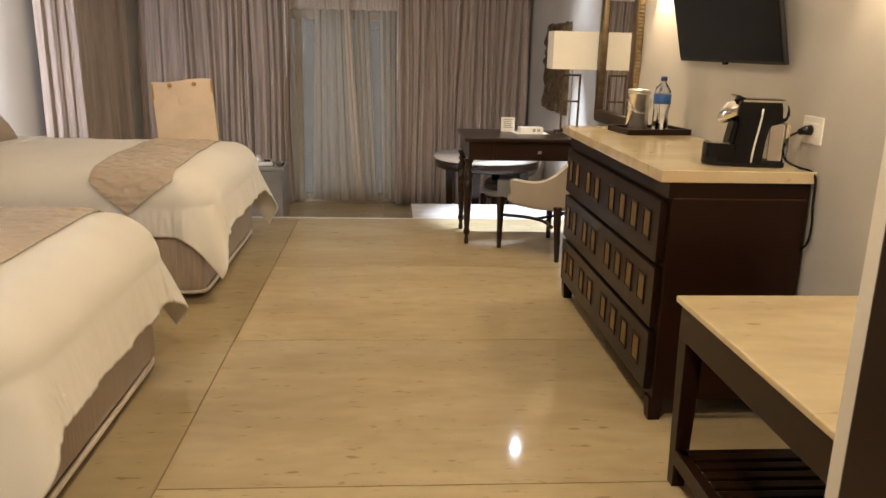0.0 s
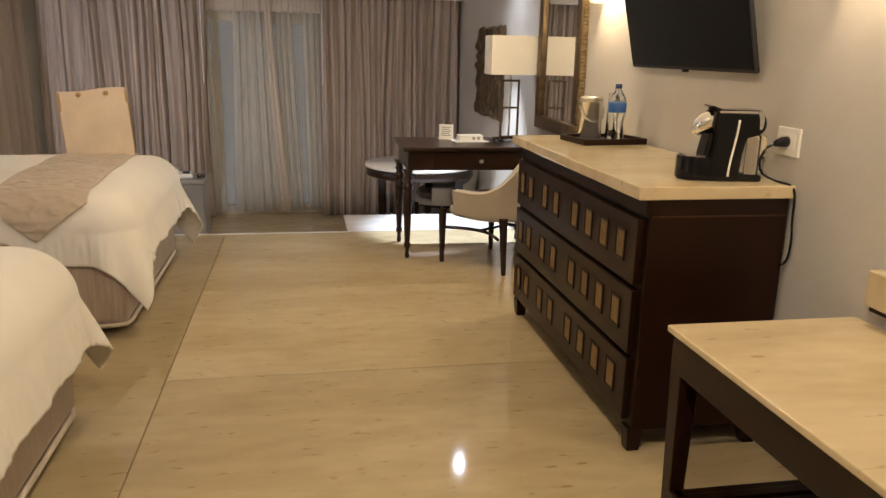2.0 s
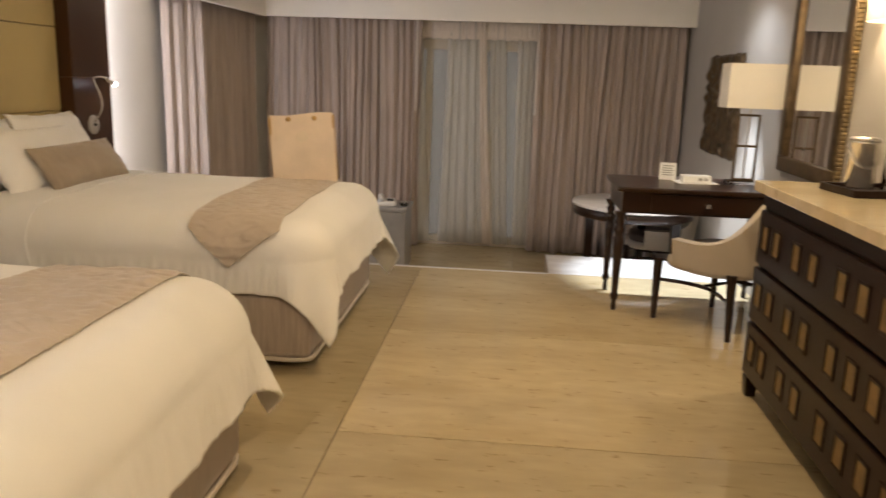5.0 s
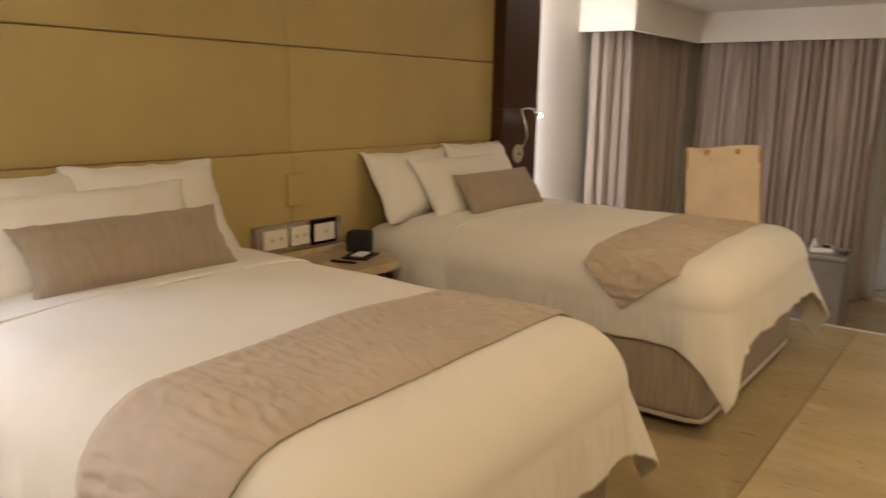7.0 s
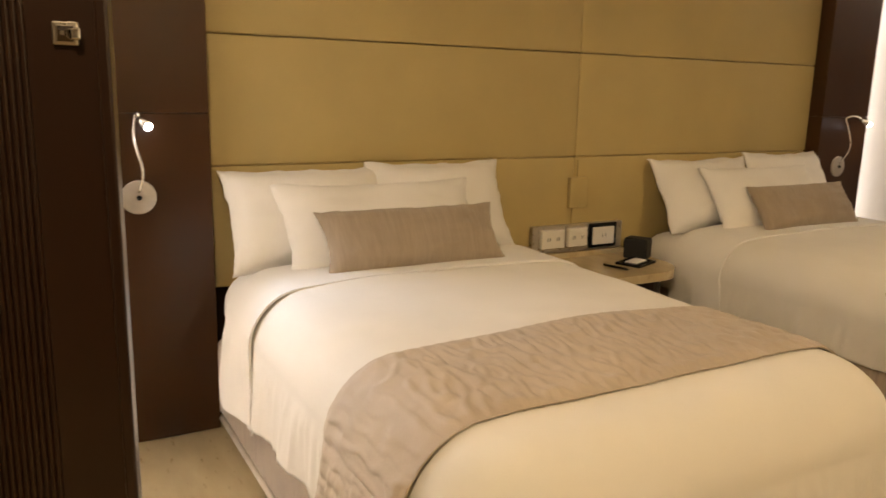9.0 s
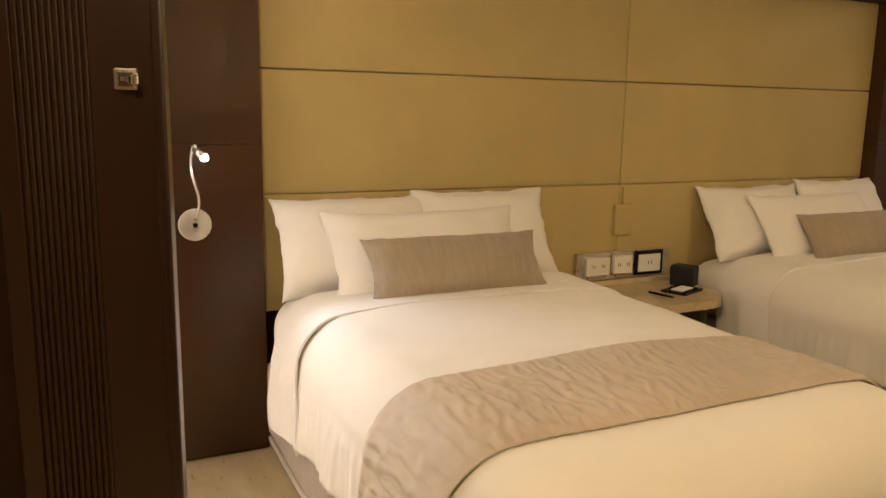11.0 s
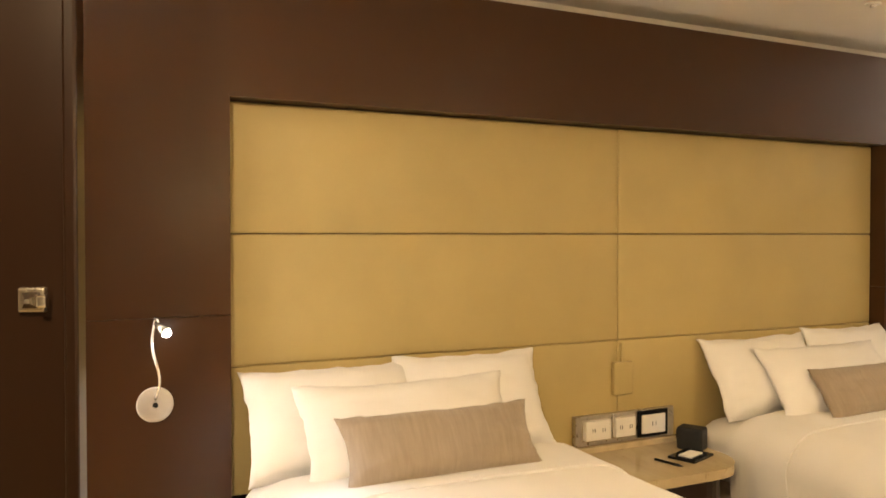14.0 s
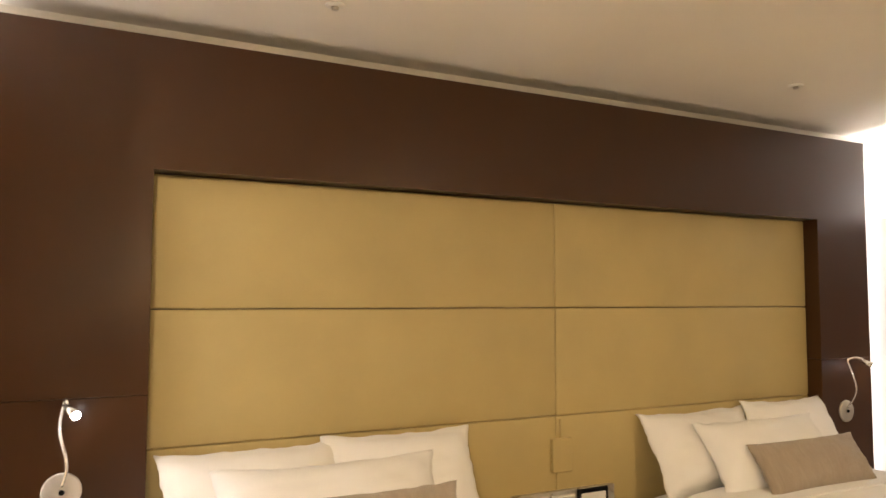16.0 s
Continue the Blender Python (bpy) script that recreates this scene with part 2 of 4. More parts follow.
def thing(name, label, category, place=(0, 0, 0), turn=0, group="", kind=""):
    ob = new(name)
    ob.empty_display_size = 0.05
    ob.matrix_world = pose(*place, 0, 0, turn)
    return tagged(ob, label, category, group, kind)


def block(x0, x1, y0, y1, z0, z1, bevel=0.0, seg=2, bm=None):
    made = bmesh.new()
    bmesh.ops.create_cube(made, size=1)
    for v in made.verts:
        v.co = Vector(((x0 + x1) / 2 + v.co.x * (x1 - x0), (y0 + y1) / 2 + v.co.y * (y1 - y0), (z0 + z1) / 2 + v.co.z * (z1 - z0)))
    if bevel:
        bmesh.ops.bevel(made, geom=made.edges[:], offset=bevel, segments=seg, profile=0.5, affect="EDGES")
    if bm is None:
        return made
    join(bm, made)
    return bm


def join(bm, other):
    me = bpy.data.meshes.new("tmp")
    other.to_mesh(me)
    other.free()
    bm.from_mesh(me)
    bpy.data.meshes.remove(me)
    return bm


def lathe(profile, seg=24, place=(0, 0, 0)):
    """Turned solid about z from (radius, height) pairs."""
    bm = bmesh.new()
    rings = []
    for r, z in profile:
        rings.append([bm.verts.new((place[0] + r * math.cos(2 * math.pi * k / seg), place[1] + r * math.sin(2 * math.pi * k / seg), place[2] + z)) for k in range(seg)])
    for a, b in zip(rings, rings[1:]):
        for k in range(seg):
            bm.faces.new((a[k], a[(k + 1) % seg], b[(k + 1) % seg], b[k]))
    bm.faces.new(rings[0][::-1])
    bm.faces.new(rings[-1])
    return bm


def tube(points, r, seg=10):
    """A round bar along points."""
    bm = bmesh.new()
    pts = [Vector(p) for p in points]
    rings = []
    side = None
    for k, p in enumerate(pts):
        d = (pts[min(k + 1, len(pts) - 1)] - pts[max(k - 1, 0)]).normalized()
        if side is None:
            side = d.orthogonal().normalized()
        side = (side - d * side.dot(d)).normalized()
        up = d.cross(side)
        rad = r[k] if isinstance(r, (list, tuple)) else r
        rings.append([bm.verts.new(p + rad * (side * math.cos(a) + up * math.sin(a))) for a in (2 * math.pi * q / seg for q in range(seg))])
    for a, b in zip(rings, rings[1:]):
        for k in range(seg):
            bm.faces.new((a[k], a[(k + 1) % seg], b[(k + 1) % seg], b[k]))
    bm.faces.new(rings[0][::-1])
    bm.faces.new(rings[-1])
    return bm


def taper(x0, x1, y0, y1, z0, z1, foot=0.6, bevel=0.002):
    """An upright leg that narrows to the floor."""
    bm = block(x0, x1, y0, y1, z0, z1)
    cx, cy = (x0 + x1) / 2, (y0 + y1) / 2
    for v in bm.verts:
        if v.co.z < (z0 + z1) / 2:
            v.co.x, v.co.y = cx + (v.co.x - cx) * foot, cy + (v.co.y - cy) * foot
    if bevel:
        bmesh.ops.bevel(bm, geom=bm.edges[:], offset=bevel, segments=1, affect="EDGES")
    return bm


def sheet(fn, nu, nv):
    """A grid of (nu+1) x (nv+1) points fn(u, v), u and v from 0 to 1."""
    bm = bmesh.new()
    vs = [[bm.verts.new(fn(i / nu, j / nv)) for j in range(nv + 1)] for i in range(nu + 1)]
    for i in range(nu):
        for j in range(nv):
            bm.faces.new((vs[i][j], vs[i + 1][j], vs[i + 1][j + 1], vs[i][j + 1]))
    return bm


def thicken(ob, t, offset=0.0, split=True):
    mod = ob.modifiers.new("thickness", "SOLIDIFY")
    mod.thickness, mod.offset = t, offset
    if split:
        ob.modifiers.new("rim_split", "EDGE_SPLIT").split_angle = radians(62)
    return ob


def structure(name, bm, mat, label="", category="structure"):
    return tagged(part(name, bm, mat), label, category, kind="structure")


# ---- the room ----
WX, HX = 2.40, -2.06          # faces of the long walls
CEILING, LOW, SUNK = 2.60, 2.10, -0.36

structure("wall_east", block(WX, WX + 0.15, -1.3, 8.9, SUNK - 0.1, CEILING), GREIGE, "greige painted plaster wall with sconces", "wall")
structure("wall_west", block(HX - 0.15, HX, 0.2, 8.9, SUNK - 0.1, CEILING), WALL, "cream painted plaster wall behind the headboard", "wall")
structure("wall_south", block(-0.9, WX, -1.45, -1.3, 0, CEILING), WALL, "cream painted wall closing the entry", "wall")
structure("wall_nook", block(HX, -0.58, 0.05, 0.2, 0, CEILING), WALL, "cream painted wall of the side lobby", "wall")
structure("wall_entry_left", block(-0.72, -0.58, -1.3, 1.24, 0, CEILING), WALL, "cream painted wall of the entry passage", "wall")
structure("wall_entry_right", block(1.415, 2.40, 0.92, 1.057, 0, CEILING), WALL, "white painted wall end beside the luggage bench", "wall")

north = bmesh.new()
block(HX, -0.75, 8.75, 8.9, SUNK, LOW, bm=north)
block(1.62, WX, 8.75, 8.9, SUNK, LOW, bm=north)
block(-0.75, 1.62, 8.75, 8.9, 1.68, LOW, bm=north)
structure("wall_north", north, WALL, "cream wall around the balcony door", "wall")
structure("ceiling", block(HX - 0.15, WX + 0.15, -1.45, 6.30, CEILING, CEILING + 0.12), CEIL, "smooth warm white plaster ceiling", "ceiling")
structure("ceiling_lounge", block(HX - 0.15, WX + 0.15, 6.30, 8.9, LOW, CEILING + 0.12), CEIL, "lower plaster ceiling over the sunken sitting area", "ceiling")

pel = bmesh.new()
block(-1.60, WX, 8.40, 8.45, 1.84, LOW, bm=pel)
block(-1.65, -1.60, 6.93, 8.45, 1.84, LOW, bm=pel)
block(HX, -1.65, 6.93, 6.98, 1.84, LOW, bm=pel)
structure("curtain_pelmet", pel, CEIL, "white plaster pelmet hiding the curtain track", "pelmet")

# upper floor of limestone slabs, with a step down to the sitting area
structure("floor", block(HX, WX, -1.3, 6.315, -0.40, -0.006), GROUT, "polished cream limestone slab floor", "floor")
structure("floor_landing", block(1.10, WX, 6.315, 6.92, -0.40, -0.006), GROUT, "landing beside the step, stone whitened for the strong downlight", "floor")
structure("floor_lounge", block(HX, WX, 6.315, 8.9, SUNK - 0.12, SUNK - 0.006), GROUT, "darker limestone floor of the sunken sitting area", "floor")


# ---- beds ----
def drape(x, y, length, width, top, sag=0.06, corner=0.215, dome=0.035):
    """A place on the cover: domed on top, past the mattress edges the cloth rounds over and hangs."""
    side = abs(2 * min(1.0, max(0.0, y / width)) - 1)
    end = max(0.0, min(1.0, (x - length + 0.8) / 0.8))
    lift = dome * (1 - side ** 2.5) * (1 - end ** 2)
    dx = max(0.0, x - (length - corner))
    dy = (y - (width - corner)) if y > width - corner else (y - corner if y < corner else 0.0)
    reach = math.hypot(dx, dy)
    d = reach - (corner - sag)
    if d < 1e-6:
        return Vector((x, y, top + lift)), 0.0, (0, 0), 0.0
    ux, uy = dx / reach, dy / reach
    a = min(d / sag, math.pi / 2)
    out, down = sag * math.sin(a), sag * (1 - math.cos(a))
    rest = max(0.0, d - sag * math.pi / 2)
    out, down = out + rest * (0.09 * ux * ux + 0.04 * uy * uy), down + rest * 0.985
    bx = x - ux * d
    by = y - uy * d
    return Vector((bx + ux * out, by + uy * out, top + lift - down)), rest, (ux, uy), math.sin(a)


def ripple(x, y, seed):
    return noise.noise(Vector((x * 2.6 + seed, y * 2.6, seed))) * 0.010 + noise.noise(Vector((x * 9, y * 5, seed + 4))) * 0.003


def hang(x, y, rest, way, seed, flare):
    """How far the hanging cloth stands out in folds, and how its level wanders."""
    s = x * abs(way[1]) + y * abs(way[0])
    bend = 2 * abs(way[0] * way[1])
    fold = math.sin(s * 17 + seed * 3 + 2 * noise.noise(Vector((s * 3, seed, 0)))) * 0.4 + noise.noise(Vector((s * 8, seed, rest * 2)))
    fold += 0.5 * noise.noise(Vector((s * 15, seed, rest * 3)))
    crease = 1 - abs(2 * noise.noise(Vector((s * 19 + seed, seed, rest * 1.5))))
    k = min(1.0, rest / 0.22) * 0.015 * fold * (1 - bend)
    k += 0.006 * min(1.0, rest / 0.05) * max(0.0, crease) ** 3 * (1 - bend)
    k += 0.016 * min(1.0, rest / 0.20)
    turn = math.atan2(abs(way[1]), way[0])
    k += bend * min(1.0, rest / 0.28) * ((flare if way[1] > 0 else 0.075) + 0.022 * math.sin(turn * 9 + seed))
    return k, 0.008 * noise.noise(Vector((s * 4, seed + 9, 0)))


def duvet_cover(length, width, top, start, foot, side, seed, flap, blunt, rise=0.0, flare=0.08, nu=200, nv=200):
    def fn(u, v):
        x = start + (length - start + foot) * u
        near = side[0] - rise * max(0.0, x - start)
        y = -near + (width + near + side[1]) * v
        ax = max(0.0, x - (length - 0.15)) / (foot + 0.15)
        ay = (y - (width - 0.15)) / (side[1] + 0.15) if y > width - 0.15 else ((y - 0.15) / (near + 0.15) if y < 0.15 else 0.0)
        if ax > 0 and ay:
            pull = (max(ax, abs(ay)) / math.hypot(ax, ay)) ** blunt
            x = length - 0.15 + ax * pull * (foot + 0.15)
            y = width - 0.15 + ay * pull * (side[1] + 0.15) if ay > 0 else 0.15 + ay * pull * (near + 0.15)
        p, rest, way, lean = drape(x, y, length, width, top, 0.17)
        p.z += ripple(x, y, seed) * (1 if rest == 0 else 0.3)
        if rest > 0:
            k, drop = hang(x, y, rest, way, seed, flare)
            bend = 2 * abs(way[0] * way[1])
            p.x += way[0] * k
            p.y += way[1] * k
            p.z += drop - flap * bend ** 2 * min(1, rest / 0.3)
        return p
    return sheet(fn, nu, nv)


def pillow(w, h, t, seed, flange=0.0, n=26):
    """A stuffed pillow standing in the x (thickness), y (width), z (height) frame, base at z 0."""
    bm = bmesh.new()
    def place(i, j, s):
        u, v = 2 * i / n - 1, 2 * j / n - 1
        e = 1 - flange
        uu, vv = min(1, abs(u) / e), min(1, abs(v) / e)
        th = t / 2 * (max(0, 1 - uu ** 2.6) ** 0.55) * (max(0, 1 - vv ** 2.6) ** 0.55)
        pull = 1 - 0.085 * (1 - abs(u) ** 2) * abs(v) ** 3
        pull2 = 1 - 0.075 * (1 - abs(v) ** 2) * abs(u) ** 3
        y, z = u * w / 2 * pull2, v * h / 2 * pull
        wr = noise.noise(Vector((u * 2.2 + seed, v * 2.2, s))) * 0.014 + noise.noise(Vector((u * 6, v * 5 + seed, s))) * 0.005
        edge = (0.0035 * noise.noise(Vector((u * 7, v * 7, seed))) + (0.006 if flange else 0.0) * noise.noise(Vector((u * 3.5, v * 3.5, seed + 3)))) * (max(abs(u), abs(v)) ** 8)
        return (s * (th + 0.005 + wr * min(1, th * 25)) + edge * 2, y + edge, z + h / 2 + edge)
    grids = {s: [[bm.verts.new(place(i, j, s)) for j in range(n + 1)] for i in range(n + 1)] for s in (1, -1)}
    for s in (1, -1):
        g = grids[s]
        for i in range(n):
            for j in range(n):
                q = (g[i][j], g[i + 1][j], g[i + 1][j + 1], g[i][j + 1])
                bm.faces.new(q if s == 1 else q[::-1])
    rim = [(i, 0) for i in range(n)] + [(n, j) for j in range(n)] + [(i, n) for i in range(n, 0, -1)] + [(0, j) for j in range(n, 0, -1)]
    for (i, j), (k, l) in zip(rim, rim[1:] + rim[:1]):
        bm.faces.new((grids[1][k][l], grids[1][i][j], grids[-1][i][j], grids[-1][k][l]))
    return bm


def runner_sheet(length, width, top, x0, x1, drop_a, drop_b, seed, tip, skew=0.0, ua=0.0, ub=1.0, lift=0.0, nu=70, flare=0.08):
    """A bed scarf across the bed with ends that hang over the sides, drawn to a point by tip."""
    def fn(w, v):
        u = ua + (ub - ua) * w
        q = abs(2 * u - 1)
        a, b = drop_a - tip * q, drop_b - tip * q
        y = -a + (width + a + b) * v
        x = x0 + (x1 - x0) * u + skew * (v - 0.5) + 0.006 * noise.noise(Vector((u, v * 6, seed)))
        p, rest, way, lean = drape(x, y, length, width, top + 0.002, 0.17)
        p.z += ripple(x, y, seed) * (1 if rest == 0 else 0.3)
        edge = min(1, min(u, 1 - u) * 14)
        warp = 0.35 * noise.noise(Vector((x * 5, y * 5, seed)))
        pleat = abs(math.sin(math.pi * (y / 0.046 + warp))) ** 0.5
        ridge = 1 - abs(2.4 * noise.noise(Vector((x * 11 + seed, y * 25, seed + 7))))
        crumple = noise.noise(Vector((x * 24, y * 30 + seed, 2)))
        h = lift + 0.003 * pleat + edge * (0.0070 * max(0, ridge) ** 1.5 + 0.0045 * crumple + 0.003)
        out = lean * (0.012 + h)
        if rest > 0:
            k, drop = hang(x, y, rest, way, seed, flare)
            out += k
            p.z += drop
        p.x += way[0] * out
        p.y += way[1] * out
        p.z += h * (1 - lean)
        return p
    return sheet(fn, nu, 380)


def bed(name_label, y0, width, seed, drops, tip, skew, side, foot, scarf, flap, blunt, rise, wide, flare):
    """Head against the headboard at x = -1.98; the foot points into the room."""
    length, top = 1.90, 0.672
    b = thing("bed", name_label, "bed", (-1.985, y0, 0), group="pair of beds")
    part("base", block(0.02, length + 0.03, -0.012, width + 0.012, 0.045, 0.37, 0.045, 4), SKIRT, b, "beige chenille upholstered bed base", True)
    hem = tube([(0.1, -0.008, 0.05), (length - 0.04, -0.008, 0.05), (length + 0.015, 0.012, 0.05), (length + 0.028, 0.06, 0.05), (length + 0.028, width - 0.06, 0.05), (length + 0.015, width - 0.012, 0.05), (length - 0.04, width + 0.008, 0.05), (0.1, width + 0.008, 0.05)], 0.011, 8)
    part("hem_piping", hem, PIPING, b, "", True)
    for px in (0.15, length - 0.16):
        for py in (0.12, width - 0.12):
            part("foot", lathe([(0.028, 0), (0.032, 0.05)], 16, (px, py, 0)), WOOD_DARK, b)
    part("mattress", block(0.0, length - 0.03, 0.012, width - 0.012, 0.345, 0.650, 0.135, 6), LINEN, b, "mattress with white fitted sheet", True)
    duvet = part("duvet", shifted(duvet_cover(length + 0.10, width + wide, top, 0.36, foot, side, seed, flap, blunt, rise, flare)), DUVET, b, "white cotton duvet hanging over the sides", True)
    thicken(duvet, 0.012, -1, False)
    fold = part("turned_sheet", shifted(sheet(lambda u, v: fold_place(u, v, width + wide, top, seed), 20, 90)), LINEN, duvet, "folded white top sheet band", True)
    thicken(fold, 0.008, -1)
    run = thing("bed_runner", "champagne pleated bed runner laid across the bed", "bed runner", (-1.985, y0, 0), group="bed runners")
    r = part("cloth", shifted(runner_sheet(length + 0.10, width + wide, top, scarf, 1.765, drops[0], drops[1], seed, tip, skew)), RUNNER, run, "", True)
    thicken(r, 0.005, 1)
    for ua, ub in ((-0.004, 0.014), (0.986, 1.004)):
        band = part("edge_band", shifted(runner_sheet(length + 0.10, width + wide, top, scarf, 1.765, drops[0], drops[1], seed, tip, skew, ua, ub, 0.0025, 3)), RUNNER, run, "narrow stitched edge", True)
        thicken(band, 0.002, 1)
    return b


def shifted(bm):
    for v in bm.verts:
        v.co.y -= 0.012
    return bm


def fold_place(u, v, width, top, seed):
    x = 0.30 + 0.32 * u
    y = -0.38 + (width + 0.70) * v
    p, rest, way, lean = drape(x, y, 3.0, width, top + 0.008, 0.16)
    p.z += noise.noise(Vector((x * 3 + seed, y * 3, seed))) * 0.008
    p.y += way[1] * lean * 0.014
    if rest > 0:
        k, drop = hang(x, y, rest, way, seed, 0.0)
        p.y += way[1] * (k + 0.010 * math.sin(x * 14 + seed) * min(1, rest / 0.2))
        p.x += 0.25 * rest
    return p


def set_pillow(name, label, y, w, h, t, seed, x, tilt, mat, flange=0.05, z=0.655, roll=0):
    ob = part(name, pillow(w, h, t, seed, flange), mat, None, "", True)
    ob.matrix_world = pose(x, y, z, 0, tilt, 0) @ pose(0, 0, 0, roll, 0, 0)
    return tagged(ob, label, "pillow", "pillows on the beds")


bed("white double bed with beige upholstered base near the entry", 2.055, 1.30, 3.0, (0.40, 0.20), 0.06, 0.0, (0.36, 0.30), 0.27, 1.33, 0.02, 0.35, 0.05, 0.11, 0.075)
bed("white double bed with beige base beside the sitting area", 4.25, 1.43, 8.0, (0.13, 0.13), 0.17, -0.03, (0.25, 0.36), 0.25, 1.35, 0.05, 0.1, 0.0, 0.11, 0.13)
for y0, s, more in ((2.08, 1.0, 0.0), (4.38, 5.0, 1.0)):
    set_pillow("pillow", "white flanged pillow leaning on the headboard", y0 + 0.335 - 0.06 * more, 0.68 + 0.05 * more, 0.425, 0.19, s, -1.75, -26 - 3 * more, LINEN, 0.07)
    set_pillow("pillow", "white flanged pillow leaning on the headboard", y0 + 0.93, 0.66, 0.435, 0.19, s + 1, -1.755, -25, LINEN, 0.07)
    set_pillow("pillow", "plump white pillow in front of two others", y0 + 0.59 - 0.04 * more, 0.86, 0.40, 0.19, s + 2, -1.58, -34, LINEN, 0.04)
    set_pillow("cushion", "taupe linen bolster cushion on the white bed", y0 + 0.64, 0.76, 0.26, 0.14, s + 3, -1.46, -34, TAUPE, 0.0, 0.692)

# ---- headboard wall ----
hb = thing("headboard", "tan upholstered panel headboard in a wide dark wood frame", "headboard", (-2.0, 3.8, 0))


def hbpart(name, x0, x1, y0, y1, z0, z1, mat, bevel, label="", seg=2):
    return part(name, block(x0 + 2.0, x1 + 2.0, y0 - 3.8, y1 - 3.8, z0, z1, bevel, seg), mat, hb, label, seg > 2)


def board(name, outline, label):
    """A flat board cut to an outline in y and z, standing 155 mm out from the wall."""
    bm = bmesh.new()
    back, front = ([bm.verts.new((x, y - 3.8, z)) for y, z in outline] for x in (-0.055, 0.10))
    bm.faces.new(back), bm.faces.new(front[::-1])
    for k in range(len(outline)):
        q = (k + 1) % len(outline)
        bm.faces.new((back[k], back[q], front[q], front[k]))
    bmesh.ops.recalc_face_normals(bm, faces=bm.faces)
    bmesh.ops.bevel(bm, geom=bm.edges[:], offset=0.0012, segments=1, affect="EDGES")
    return part(name, bm, WOOD, hb, label)


board("side_panel", [(1.545, 0.004), (2.045, 0.004), (2.045, 1.2495), (1.545, 1.2495)], "dark polished wood side panel")
board("side_panel", [(5.60, 0.004), (6.04, 0.004), (6.04, 1.2495), (5.60, 1.2495)], "dark polished wood side panel")
board("surround", [(1.545, 1.2505), (2.045, 1.2505), (2.045, 2.041), (5.60, 2.041), (5.60, 1.2505), (6.04, 1.2505), (6.04, 2.52), (1.545, 2.52)], "dark polished wood surround of the upper panels")
hbpart("backing", -2.055, -2.03, 2.045, 5.60, 0.004, 2.04, WOOD_DARK, 0)
for y0, y1 in ((2.05, 3.8345), (3.8355, 5.597)):
    for z0, z1 in ((0.56, 1.0445), (1.0455, 1.543), (1.546, 2.038)):
        hbpart("upholstered_panel", -2.03, -1.985, y0, y1, z0, z1, LEATHER, 0.009, "", 3)

for y0, y1 in ((6.041, 6.048), (1.536, 1.543)):
    hbpart("led_diffuser", -2.052, -1.912, y0, y1, 0.02, 2.50, LED_STRIP, 0.002, "glowing white light strip")

sw = thing("headboard_control", "tan leather covered switch pad on the headboard seam", "switch", (-1.985, 3.855, 0.79))
part("pad", block(-0.004, 0.022, -0.055, 0.055, 0, 0.155, 0.006, 3), LEATHER, sw)
part("stem", block(-0.004, 0.012, -0.006, 0.006, 0.155, 0.24, 0.002), LEATHER, sw)

rail = thing("outlet_rail", "beige stone wall rail holding three outlet plates", "outlet panel", (-1.985, 3.87, 0.53))
part("plate", block(0.0, 0.028, -0.29, 0.28, 0.042, 0.180, 0.003), NICKEL, rail, "polished metal back plate")
part("ledge", block(0.0, 0.05, -0.30, 0.29, 0.0, 0.04, 0.004), TOP_STONE, rail, "cream stone ledge")
for y, wd, fr in ((-0.175, 0.140, False), (-0.02, 0.115, False), (0.145, 0.140, True)):
    if fr:
        part("outlet_frame", block(0.028, 0.04, y - 0.088, y + 0.088, 0.052, 0.178, 0.003), BLACK, rail, "black outlet surround")
    else:
        part("outlet_frame", block(0.028, 0.032, y - wd / 2 - 0.012, y + wd / 2 + 0.008, 0.062, 0.164, 0.002), CHROME, rail, "chrome outlet surround")
    o = part("outlet", block(0.03, 0.046, y - wd / 2, y + wd / 2, 0.068, 0.158, 0.004), PLASTIC, rail, "white outlet plate")
    part("socket_face", block(0.0455, 0.0475, y - 0.05, y + 0.05, 0.092, 0.138, 0.001), PLASTIC, o)
    for k in ((-0.010, 0.010) if fr else (-0.034, -0.022, 0.022, 0.034)):
        part("socket_slot", block(0.047, 0.0482, y + k - 0.0018, y + k + 0.0018, 0.106, 0.124), BLACK_MATT, o)


